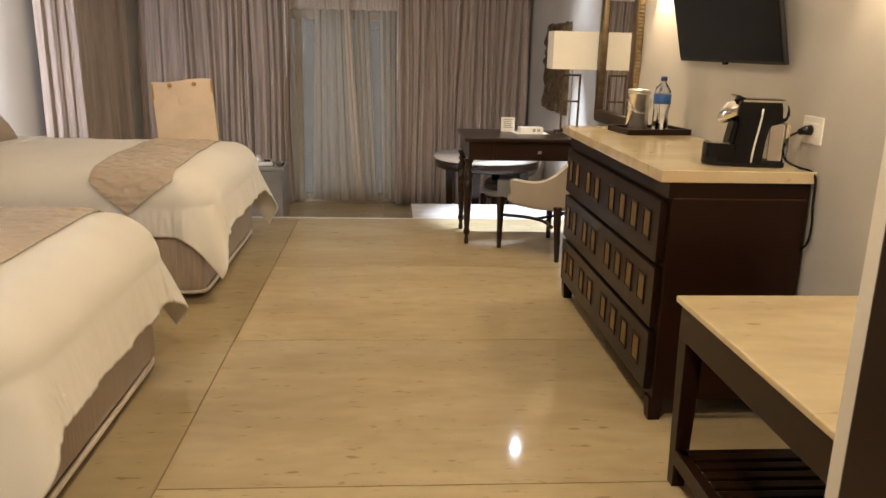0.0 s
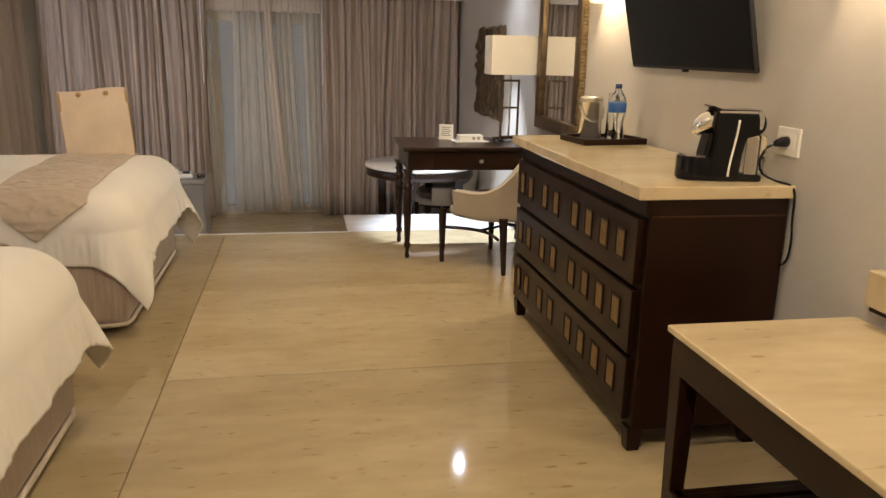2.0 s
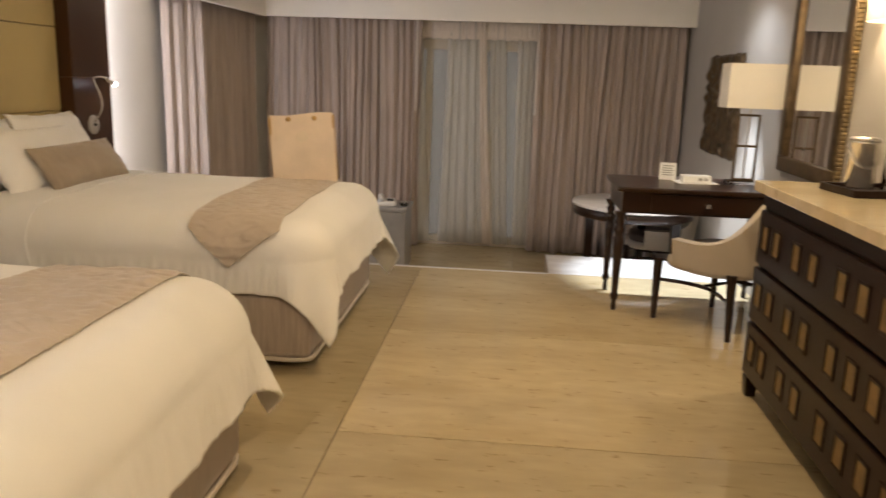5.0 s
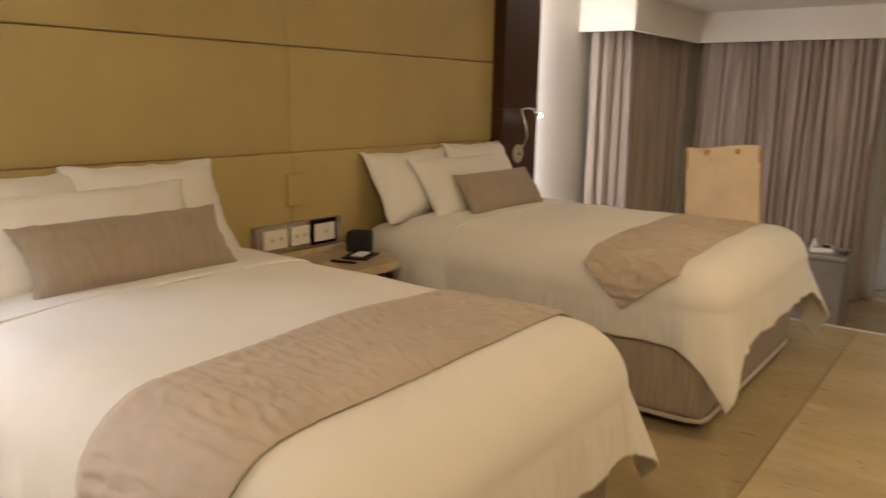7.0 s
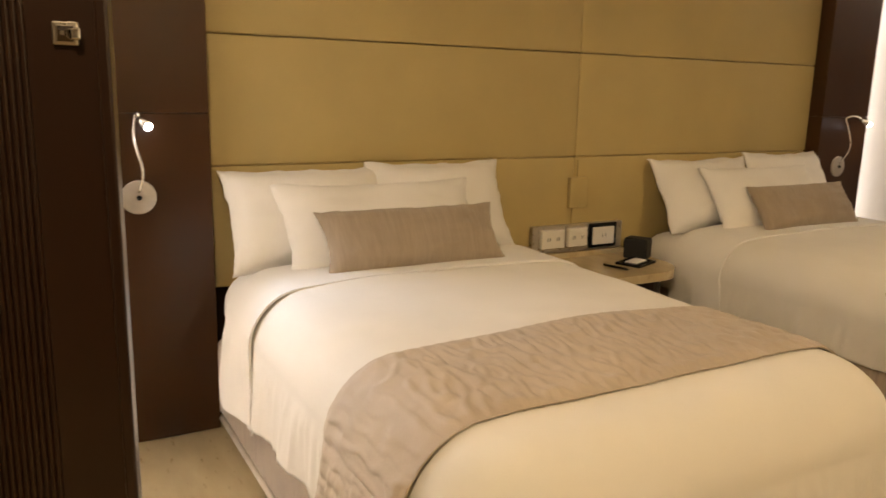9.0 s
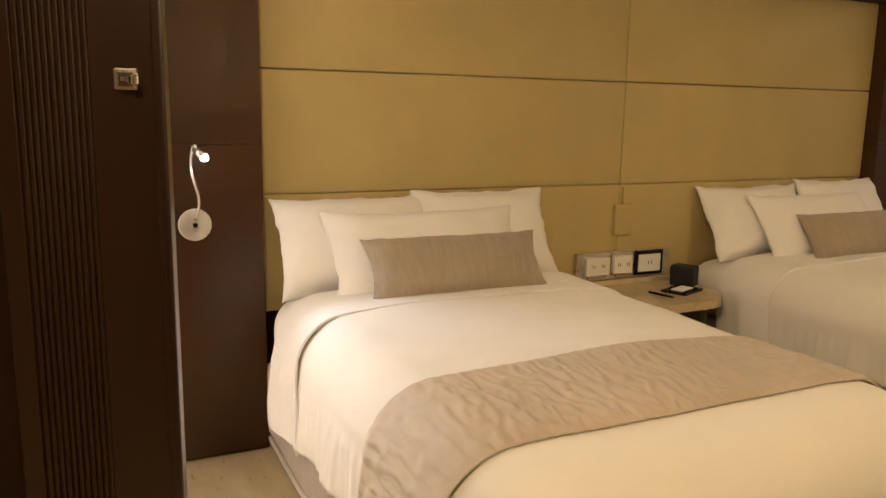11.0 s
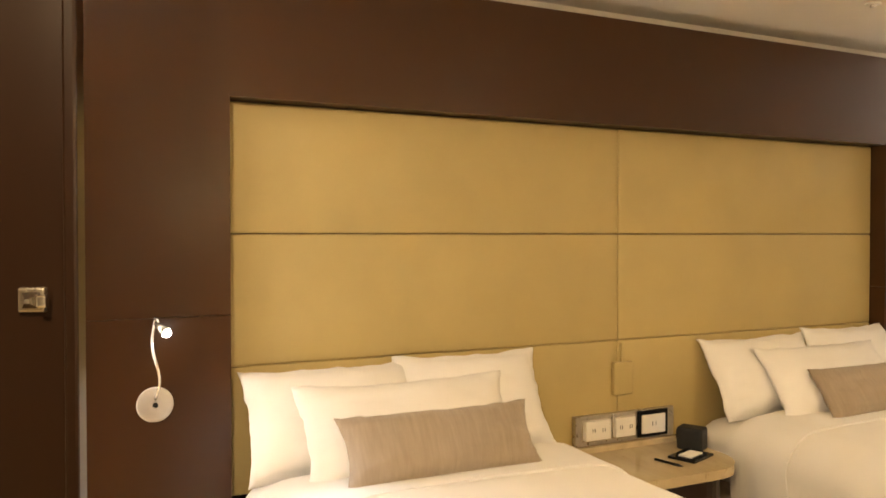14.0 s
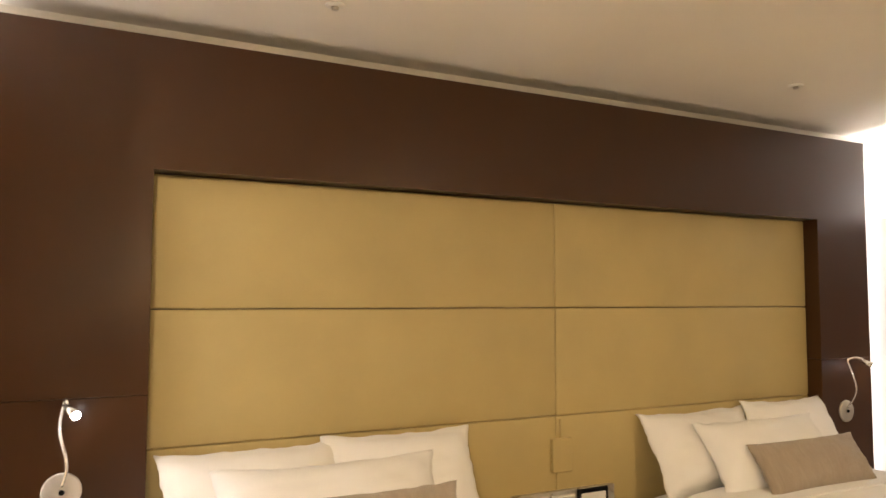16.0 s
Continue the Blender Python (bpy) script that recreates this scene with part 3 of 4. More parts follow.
def reading_lamp(place, side, label, way, watts, cone):
    """A wall disc with a goose neck and an LED head."""
    lamp = thing("reading_lamp", label, "lamp", place, group="bedside reading lamps")
    disc = lathe([(0.060, 0.0), (0.062, 0.003), (0.061, 0.010), (0.057, 0.0125), (0.02, 0.0135), (0.0005, 0.0135)], 40)
    bmesh.ops.rotate(disc, verts=disc.verts, matrix=Matrix.Rotation(radians(90), 3, "Y"))
    part("wall_disc", disc, NICKEL_MATT, lamp, "brushed metal wall plate", True)
    btn = lathe([(0.009, 0.0), (0.009, 0.012), (0.0005, 0.013)], 16)
    bmesh.ops.rotate(btn, verts=btn.verts, matrix=Matrix.Rotation(radians(90), 3, "Y"))
    bmesh.ops.translate(btn, verts=btn.verts, vec=(0.0095, 0, 0))
    part("switch_button", btn, BLACK, lamp)
    pts = []
    for k in range(25):
        s = k / 24
        pts.append((0.014 + 0.055 * math.sin(s * 3.0), 0.012 * math.sin(s * 6.2) - side * 0.0, 0.02 + 0.262 * s))
    top = pts[-1]
    for k in range(1, 10):
        a = math.pi * k / 9
        pts.append((top[0] + 0.02 * (1 - math.cos(a)), top[1] + side * 0.045 * (1 - math.cos(a)), top[2] + 0.022 * math.sin(a)))
    part("goose_neck", tube(pts, 0.0055, 10), NICKEL_BRIGHT, lamp, "", True)
    e = Vector(pts[-1])
    aim = Vector(way).normalized()
    head = tube([e - aim * 0.012, e + aim * 0.05], [0.011, 0.016], 16)
    part("lamp_head", head, NICKEL_BRIGHT, lamp, "", True)
    part("led", tube([e + aim * 0.0485, e + aim * 0.056, e + aim * 0.064], [0.0150, 0.0140, 0.007], 16), LED, lamp, "bright white LED lens")
    tip = Vector(place) + e + aim * 0.08
    spot("reading_light", tip, tip + aim, watts, (0.62, 0.75, 1.0), cone, 1.0, 0.012)


reading_lamp((-1.902, 1.785, 0.950), 0.1, "lit gooseneck reading lamp on dark panel near the entry", (0.76, 0.45, -0.46), 10.5, 68)
reading_lamp((-1.902, 5.797, 0.952), 1.0, "lit gooseneck reading lamp on dark panel beside white wall", (0.70, 0.45, -0.45), 3, 90)

# ---- night table ----
ns = thing("nightstand", "dark wood nightstand with rounded cream marble top", "nightstand", (-1.98, 3.80, 0))


def rounded_slab(d, w, r, z0, z1, inset=0.0):
    bm = bmesh.new()
    pts = [(0, -w / 2 + inset), (d - r, -w / 2 + inset)]
    for k in range(1, 9):
        a = -math.pi / 2 + math.pi / 2 * k / 8
        pts.append((d - r + (r - inset) * math.cos(a), -w / 2 + r + (r - inset) * math.sin(a)))
    pts += [(x, -y) for x, y in reversed(pts)]
    low = [bm.verts.new((x, y, z0)) for x, y in pts]
    high = [bm.verts.new((x, y, z1)) for x, y in pts]
    bm.faces.new(low[::-1]), bm.faces.new(high)
    for k in range(len(pts)):
        bm.faces.new((low[k], low[(k + 1) % len(pts)], high[(k + 1) % len(pts)], high[k]))
    return bm


part("body", rounded_slab(0.44, 0.76, 0.2, 0.0, 0.505, 0.02), WOOD_DARK, ns, "dark wood drawer body")
part("drawer_line", rounded_slab(0.442, 0.762, 0.2, 0.30, 0.306, 0.0195), BLACK_MATT, ns)
part("top", rounded_slab(0.48, 0.80, 0.2, 0.505, 0.545), TOP_STONE, ns, "cream marble top")
clock = thing("alarm_clock", "small black cube alarm clock with blue display", "clock", (-1.80, 4.12, 0.545), -62)
part("case", block(-0.045, 0.045, -0.06, 0.06, 0, 0.105, 0.012, 3), BLACK_MATT, clock)
part("display", block(-0.04, 0.04, -0.0615, -0.059, 0.05, 0.09), BLACK, clock)
part("digits", block(-0.022, 0.022, -0.0625, -0.0612, 0.062, 0.078), SCREEN_BLUE, clock, "dim blue digits")
pad = thing("notepad_tray", "black tray holding a white notepad", "notepad", (-1.70, 4.02, 0.545), 20)
part("tray", block(-0.065, 0.065, -0.09, 0.09, 0, 0.012, 0.003), BLACK, pad)
part("notepad", block(-0.030, 0.030, -0.055, 0.055, 0.012, 0.016), PAPER, pad, "white paper pad")
pen = thing("pen", "black ballpoint pen lying on the nightstand", "pen", (-1.66, 3.86, 0.545), 15)
part("barrel", tube([(-0.07, 0, 0.006), (0.05, 0, 0.006), (0.07, 0, 0.006)], [0.006, 0.006, 0.002], 8), BLACK, pen)

# ---- gift bag on the far bed ----
bag = thing("paper_bag", "kraft paper gift bag standing on the bed", "paper bag", (-0.415, 5.50, 0.69), 12)
bag.matrix_world = pose(-0.415, 5.50, 0.688, 0, 0, 12) @ pose(0, 0, 0, 0, -4, 0)


def bag_body():
    bm = block(-0.185, 0.185, -0.06, 0.06, 0.0, 0.40)
    bmesh.ops.subdivide_edges(bm, edges=bm.edges[:], cuts=7, use_grid_fill=True)
    for v in bm.verts:
        squeeze = 1 - 0.75 * max(0, v.co.z / 0.40) ** 1.3
        v.co.y *= squeeze
        v.co.y += 0.012 * noise.noise(v.co * 7) * (v.co.z / 0.4)
        v.co.x *= 1 + 0.01 * noise.noise(Vector((0, 0, v.co.z * 6)))
        if v.co.z > 0.39:
            v.co.z += 0.006 * math.sin(v.co.x * 17)
    return bm


part("body", bag_body(), KRAFT, bag)
for x in (-0.183, 0.183):
    part("side_fold", block(x - 0.006, x + 0.006, -0.03, 0.03, 0.01, 0.39, 0.002), KRAFT_EDGE, bag, "golden side fold")
mark = lathe([(0.035, 0.0), (0.034, 0.0015)], 24)
bmesh.ops.rotate(mark, verts=mark.verts, matrix=Matrix.Rotation(radians(90), 3, "X"))
bmesh.ops.translate(mark, verts=mark.verts, vec=(0.0, -0.0335, 0.27))
part("printed_mark", mark, KRAFT_MARK, bag, "faint round printed mark")
for x in (-0.075, 0.075):
    knot = lathe([(0.004, -0.012), (0.014, -0.006), (0.014, 0.006), (0.004, 0.012)], 12)
    bmesh.ops.rotate(knot, verts=knot.verts, matrix=Matrix.Rotation(radians(90), 3, "X"))
    bmesh.ops.translate(knot, verts=knot.verts, vec=(x, -0.024, 0.375))
    part("handle_knot", knot, KRAFT_EDGE, bag, "", True)


# ---- balcony door and curtains ----
win = thing("window_1", "cream aluminium sliding balcony door at night", "balcony door", (0.43, 8.80, SUNK), kind="structure")
for name, a in (("sill", (-1.18, 1.19, -0.05, 0.05, 0.0, 0.09)), ("head", (-1.18, 1.19, -0.05, 0.05, 1.95, 2.04)), ("jamb", (-1.18, -1.10, -0.05, 0.05, 0.09, 1.95)), ("jamb", (1.11, 1.19, -0.05, 0.05, 0.09, 1.95)), ("stile", (0.12, 0.19, -0.04, 0.03, 0.09, 1.95)), ("stile", (-0.52, -0.46, -0.04, 0.03, 0.09, 1.95)), ("stile", (0.48, 0.54, -0.04, 0.03, 0.09, 1.95))):
    part(name, block(*a, 0.004), ALU, win)
for a, b in ((-1.10, -0.52), (-0.46, 0.12), (0.19, 0.48), (0.54, 1.11)):
    part("pane", block(a, b, -0.004, 0.004, 0.09, 1.95), PANE, win, "clear glass pane")
structure("backdrop", block(-6, 7, 10.4, 10.5, -2, 4), NIGHT, "dim night outside the balcony", "backdrop")


def curtain(name, label, p0, p1, z0, z1, pleat, depth, seed, mat, group, hem=None):
    """A pleated drape between two plan points; pleats deepen and wander towards the hem."""
    a, b = Vector((*p0, 0)), Vector((*p1, 0))
    along = (b - a)
    length = along.length
    along.normalize()
    side = Vector((-along.y, along.x, 0))
    count = max(2, round(length / pleat))
    def fn(u, v):
        ph = 2 * math.pi * count * (u + 0.034 * noise.noise(Vector((u * 9, seed, v * 1.2))))
        amp = depth * (0.75 + 0.9 * noise.noise(Vector((u * count * 0.7, seed + 2, 0)))) * (0.75 + 0.3 * (1 - v))
        w = amp * (1 - 2 * abs(math.sin(ph / 2)) ** 0.55 + 0.3 * math.sin(2.37 * ph + seed) + 0.6 * noise.noise(Vector((u * count * 1.7, v * 1.5, seed + 5))))
        s = u * length
        if hem:
            s += ((hem[0] - p0[0]) * (1 - u) + (hem[1] - p1[0]) * u) * (1 - v) ** 1.3
        p = a + along * s + side * w
        return Vector((p.x, p.y, z0 + (z1 - z0) * v + (0.006 * math.sin(ph * 0.5) if v < 0.01 else 0)))
    ob = part(name, sheet(fn, count * 14, 10), mat, None, "", True)
    thicken(ob, 0.003, 0.0, False)
    return tagged(ob, label, "curtain", group)


Z0, Z1 = SUNK + 0.012, 2.05
curtain("curtain", "taupe pleated blackout curtain drawn back from the balcony door", (-1.66, 8.60), (-0.12, 8.60), Z0, Z1, 0.082, 0.062, 1, DRAPE, "blackout curtains")
curtain("curtain", "taupe pleated blackout curtain drawn back from the balcony door", (0.98, 8.60), (2.38, 8.60), Z0, Z1, 0.082, 0.062, 2, DRAPE, "blackout curtains")
curtain("curtain", "taupe pleated blackout curtain along the side wall", (-1.86, 7.30), (-1.80, 8.55), Z0, Z1, 0.082, 0.062, 3, DRAPE, "blackout curtains")
curtain("curtain", "lighter end of the side curtain beside the white wall", (-1.97, 7.00), (-1.85, 7.32), Z0, Z1, 0.10, 0.03, 4, DRAPE, "blackout curtains")
curtain("sheer_curtain", "thin open voile across the balcony door", (-0.20, 8.72), (1.05, 8.72), Z0 + 0.03, Z1, 0.10, 0.010, 5, SHEER_LIGHT, "sheer curtains")
curtain("sheer_curtain", "white voile gathered at the door edge", (-0.21, 8.69), (-0.13, 8.69), Z0 + 0.03, Z1, 0.035, 0.012, 8, SHEER, "sheer curtains", (-0.21, -0.01))
curtain("sheer_curtain", "sheer white voile drawn towards the door middle", (0.13, 8.69), (0.47, 8.69), Z0 + 0.03, Z1, 0.075, 0.026, 6, SHEER, "sheer curtains", (0.07, 0.58))
curtain("sheer_curtain", "gathered white voile fold at the door middle", (0.42, 8.65), (0.485, 8.65), Z0 + 0.03, Z1, 0.032, 0.014, 7, SHEER_DENSE, "sheer curtains", (0.54, 0.645))
curtain("sheer_curtain", "sheer white voile drawn towards the door middle", (0.53, 8.69), (0.68, 8.69), Z0 + 0.03, Z1, 0.05, 0.022, 9, SHEER, "sheer curtains", (0.61, 0.79))
curtain("sheer_curtain", "thin white voile beside the drawn back curtain", (0.80, 8.70), (0.98, 8.70), Z0 + 0.03, Z1, 0.06, 0.014, 10, SHEER, "sheer curtains", (0.84, 1.0))
curtain("sheer_curtain", "cream gathered heading band of the voile", (-0.20, 8.675), (1.05, 8.675), 1.69, Z1, 0.05, 0.006, 11, SHEER_DENSE, "sheer curtains")
for x, l in ((-0.16, 0.95), (0.99, 0.95)):
    wand = thing("curtain_wand", "thin white curtain pull wand", "curtain wand", (x, 8.52, 1.0), group="curtain wands")
    part("rod", tube([(0, 0, 0), (0, 0, 1.105)], 0.006, 8), PLASTIC, wand)


# ---- chest of drawers ----
def dresser():
    d = thing("dresser", "dark wood chest of drawers with bronze inset squares", "dresser", (1.875, 2.85, 0))
    L, D = 1.50, 0.505
    part("carcass", block(0.012, D, 0.0, L, 0.085, 0.905, 0.003), WOOD_DARK, d)
    part("top_rail", block(0.0, 0.02, 0.0, L, 0.845, 0.905, 0.002), WOOD_DARK, d)
    part("side_bead", block(0.02, D - 0.01, -0.003, 0.004, 0.842, 0.848), WOOD, d)
    for y in (0.0, L - 0.06):
        for x in (0.0, D - 0.06):
            part("foot", taper(x, x + 0.06, y, y + 0.06, 0.0, 0.09, 0.75), WOOD_DARK, d)
    for z0 in (0.115, 0.36, 0.605):
        dr = part("drawer", block(-0.014, 0.012, 0.03, L - 0.03, z0, z0 + 0.225, 0.003), WOOD_DARK, d)
        for y in (0.155, 0.31, 0.465, 0.62, 0.86, 1.02, 1.24, 1.38):
            a0, a1, b0, b1 = y - 0.032, y + 0.032, z0 + 0.073, z0 + 0.165
            frame_bm = block(-0.0185, -0.013, a0 - 0.011, a0, b0 - 0.011, b1 + 0.011, 0.0015, 1)
            block(-0.0185, -0.013, a1, a1 + 0.011, b0 - 0.011, b1 + 0.011, 0.0015, 1, frame_bm)
            block(-0.0185, -0.013, a0, a1, b1, b1 + 0.011, 0.0015, 1, frame_bm)
            block(-0.0185, -0.013, a0, a1, b0 - 0.011, b0, 0.0015, 1, frame_bm)
            part("inset_frame", frame_bm, WOOD_DARK, dr)
            part("inset_square", block(-0.0148, -0.0135, a0, a1, b0, b1), INLAY, dr, "bronze textured inset")
    top = thing("stone_counter", "polished cream marble slab on the dark dresser", "worktop", (1.835, 2.83, 0.905))
    part("slab", block(0, 0.55, 0, 1.54, 0, 0.042, 0.003), TOP_STONE, top)


dresser()


def coffee_machine():
    c = thing("coffee_machine", "black and chrome capsule coffee machine with clear tank", "coffee machine", (2.025, 2.925, 0.947), -11)
    def profile(outline, y0, y1, bevel, seg=3):
        bm = bmesh.new()
        lo, hi = ([bm.verts.new((x, y, z)) for x, z in outline] for y in (y0, y1))
        bm.faces.new(lo), bm.faces.new(hi[::-1])
        for k in range(len(outline)):
            q = (k + 1) % len(outline)
            bm.faces.new((lo[k], lo[q], hi[q], hi[k]))
        bmesh.ops.recalc_face_normals(bm, faces=bm.faces)
        bmesh.ops.bevel(bm, geom=bm.edges[:], offset=bevel, segments=seg, affect="EDGES")
        return bm

    body = profile([(0.092, 0.0), (0.196, 0.0), (0.202, 0.09), (0.212, 0.146), (0.255, 0.158), (0.272, 0.178), (0.272, 0.205), (0.258, 0.228), (0.105, 0.234), (0.098, 0.19), (0.108, 0.15), (0.098, 0.07)], 0.03, 0.155, 0.005)
    part("body", body, BLACK, c, "glossy black housing")
    part("base", block(0.09, 0.276, 0.032, 0.153, 0.0, 0.024, 0.008, 3), BLACK, c, "", True)
    rest = bmesh.new()
    arc = [(0.10, 0.155)] + [(0.058 - 0.056 * math.cos(radians(a)), 0.0925 - 0.0625 * math.sin(radians(a))) for a in range(-90, 91, 15)] + [(0.10, 0.03)]
    low, high = ([rest.verts.new((x, y, z)) for x, y in arc] for z in (0.002, 0.080))
    rest.faces.new(low), rest.faces.new(high[::-1])
    for k in range(len(arc)):
        q = (k + 1) % len(arc)
        rest.faces.new((low[k], low[q], high[q], high[k]))
    bmesh.ops.recalc_face_normals(rest, faces=rest.faces)
    bmesh.ops.bevel(rest, geom=[e for e in rest.edges if abs(e.verts[0].co.z - e.verts[1].co.z) < 0.01], offset=0.004, segments=2, affect="EDGES")
    part("cup_rest", rest, BLACK, c, "round glossy drip tray box")
    part("drip_grid", block(0.022, 0.088, 0.05, 0.135, 0.0795, 0.083, 0.001), CHROME, c, "metal drip grid")
    part("column", profile([(0.078, 0.078), (0.11, 0.078), (0.12, 0.16), (0.092, 0.16)], 0.05, 0.135, 0.004, 2), BLACK, c)
    for y in (0.0295, 0.1515):
        part("top_edge", block(0.112, 0.256, y, y + 0.004, 0.2275, 0.2355, 0.001), CHROME, c, "bright metal top edge")
    part("lever", profile([(0.088, 0.248), (0.098, 0.250), (0.125, 0.239), (0.255, 0.238), (0.255, 0.232), (0.112, 0.233)], 0.045, 0.14, 0.0015, 1), BLACK, c, "black lifting lever")
    head = tube([(0.125, 0.0925, 0.198), (0.108, 0.0925, 0.197), (0.088, 0.0925, 0.190), (0.070, 0.0925, 0.176), (0.060, 0.0925, 0.160), (0.056, 0.0925, 0.150)], [0.037, 0.038, 0.036, 0.029, 0.020, 0.010], 24)
    part("spout_head", head, CHROME, c, "shiny chrome spout", True)
    strip = bmesh.new()
    rows = []
    for k in range(17):
        q = k / 16
        cx = 0.160 + 0.004 * q + 0.016 * (q * q * (3 - 2 * q))
        rows.append([strip.verts.new((cx + dx, y, 0.018 + 0.188 * q)) for dx, y in ((-0.0038, 0.0305), (-0.0026, 0.0275), (0.0026, 0.0275), (0.0038, 0.0305))])
    for a, b in zip(rows, rows[1:]):
        for k in range(3):
            strip.faces.new((a[k], a[k + 1], b[k + 1], b[k]))
    strip.faces.new(rows[0]), strip.faces.new(rows[-1][::-1])
    part("side_strip", strip, PLASTIC, c, "ivory side strip", True)
    part("rear_clip", profile([(0.238, 0.236), (0.256, 0.236), (0.262, 0.205), (0.258, 0.176), (0.248, 0.176), (0.247, 0.205)], 0.0275, 0.158, 0.002, 2), CHROME, c, "metal rear clip")
    tank = block(0.2150, 0.284, 0.036, 0.149, 0.0245, 0.156, 0.010, 3)
    part("water_tank", tank, CLEAR, c, "clear water tank", True)
    cord = thing("power_cord", "black power cord plugged into the wall outlet", "power cord", (2.40, 2.92, 0.947))
    part("plug", tube([(-0.008, 0, 0.135), (-0.03, 0, 0.135), (-0.055, 0, 0.128)], [0.02, 0.017, 0.010], 14), BLACK, cord, "", True)
    pts = [(-0.05, 0, 0.13), (-0.085, 0.005, 0.11), (-0.10, 0.01, 0.07), (-0.09, 0, 0.03), (-0.055, -0.03, 0.008), (-0.03, -0.075, 0.0), (-0.022, -0.095, -0.03), (-0.020, -0.098, -0.12), (-0.014, -0.098, -0.19), (-0.02, -0.09, -0.26), (-0.04, -0.03, -0.30)]
    fine = []
    for i in range(len(pts) - 1):
        p0, p1, p2, p3 = (Vector(pts[max(0, min(len(pts) - 1, i + k))]) for k in (-1, 0, 1, 2))
        for q in range(6):
            t = q / 6
            fine.append(0.5 * ((2 * p1) + (p2 - p0) * t + (2 * p0 - 5 * p1 + 4 * p2 - p3) * t * t + (3 * p1 - p0 - 3 * p2 + p3) * t ** 3))
    part("cable", tube(fine, 0.0042, 8), BLACK, cord, "", True)


coffee_machine()
outlet = thing("wall_outlet", "white double outlet plate on the wall", "outlet", (2.40, 2.92, 1.035))
part("plate", block(-0.009, 0.0, -0.062, 0.062, 0, 0.095, 0.003), PLASTIC, outlet)
part("socket", block(-0.012, -0.008, -0.045, 0.045, 0.022, 0.073, 0.002), PLASTIC, outlet)

tray = thing("serving_tray", "dark wood tray on the marble dresser top", "tray", (2.20, 4.07, 0.947), 8)
part("bottom", block(-0.155, 0.155, -0.115, 0.115, 0, 0.012, 0.002), WOOD_DARK, tray)
for a in ((-0.165, 0.165, -0.125, -0.113), (-0.165, 0.165, 0.113, 0.125), (-0.165, -0.153, -0.113, 0.113), (0.153, 0.165, -0.113, 0.113)):
    part("rim", block(*a, 0, 0.028, 0.003), WOOD_DARK, tray)

bucket = thing("ice_bucket", "polished steel ice bucket with flat lid and bail handle", "ice bucket", (2.17, 4.17, 0.959))
part("pail", lathe([(0.052, 0), (0.055, 0.004), (0.055, 0.17), (0.058, 0.173), (0.058, 0.180), (0.0005, 0.181)], 40), NICKEL_BRIGHT, bucket, "", True)
part("lid", lathe([(0.057, 0.1815), (0.057, 0.190), (0.052, 0.196), (0.0005, 0.198)], 40), NICKEL_BRIGHT, bucket, "", True)
part("bail_handle", tube([(0.061 * math.cos(a), -0.061 * abs(math.sin(a)) * 0.98, 0.15 - 0.075 * math.sin(a)) for a in [math.pi * k / 16 for k in range(17)]], 0.003, 8), CHROME, bucket, "", True)
cup = thing("drinking_glass", "upturned clear drinking glass behind the bottle", "glass", (2.27, 4.13, 0.959))
part("tumbler", lathe([(0.034, 0), (0.036, 0.0), (0.030, 0.21), (0.0285, 0.215), (0.0005, 0.215)], 24), CLEAR, cup, "", True)

bottle = thing("water_bottle", "clear plastic water bottle with blue label and cap", "bottle", (2.225, 3.985, 0.959))
part("bottle_body", lathe([(0.030, 0), (0.038, 0.006), (0.039, 0.03), (0.036, 0.05), (0.032, 0.085), (0.034, 0.105), (0.040, 0.125), (0.041, 0.175), (0.038, 0.195), (0.028, 0.215), (0.016, 0.232), (0.0135, 0.240), (0.0135, 0.248)], 32), BOTTLE, bottle, "", True)
part("label", lathe([(0.0405, 0.136), (0.0418, 0.137), (0.0418, 0.180), (0.0405, 0.181)], 32), BLUE, bottle, "blue paper label", True)
part("cap", lathe([(0.0150, 0.244), (0.0155, 0.246), (0.0155, 0.262), (0.0135, 0.265), (0.0005, 0.265)], 20), CAP, bottle, "navy screw cap", True)

# ---- luggage bench ----
bench = thing("luggage_bench", "dark wood luggage bench with cream marble top", "bench", (1.79, 1.26, 0))
part("stone_top", block(0, 0.60, 0, 1.22, 0.597, 0.617, 0.004), TOP_STONE, bench, "cream marble slab")
part("front_apron", block(0.012, 0.04, 0.02, 1.20, 0.49, 0.596, 0.002), WOOD_DARK, bench)
part("back_apron", block(0.56, 0.588, 0.02, 1.20, 0.49, 0.596, 0.002), WOOD_DARK, bench)
for y in (0.02, 1.172):
    part("end_apron", block(0.04, 0.56, y, y + 0.028, 0.49, 0.596, 0.002), WOOD_DARK, bench)
for x in (0.012, 0.53):
    for y in (0.02, 1.14):
        part("leg", taper(x, x + 0.06, y, y + 0.06, 0.0, 0.49, 0.7), WOOD_DARK, bench)
for y in (0.07, 1.13):
    part("shelf_rail", block(0.03, 0.57, y - 0.02, y + 0.02, 0.10, 0.13, 0.002), WOOD_DARK, bench)
for x in (0.018, 0.545):
    part("shelf_rail", block(x, x + 0.035, 0.06, 1.15, 0.08, 0.13, 0.002), WOOD_DARK, bench)
for k in range(20):
    part("shelf_slat", block(0.055, 0.545, 0.10 + k * 0.052, 0.134 + k * 0.052, 0.118, 0.132, 0.003), WOOD_DARK, bench)
bumper = thing("wall_bumper", "cream padded wall bumper rail over the bench", "bumper rail", (2.40, 1.25, 0.655))
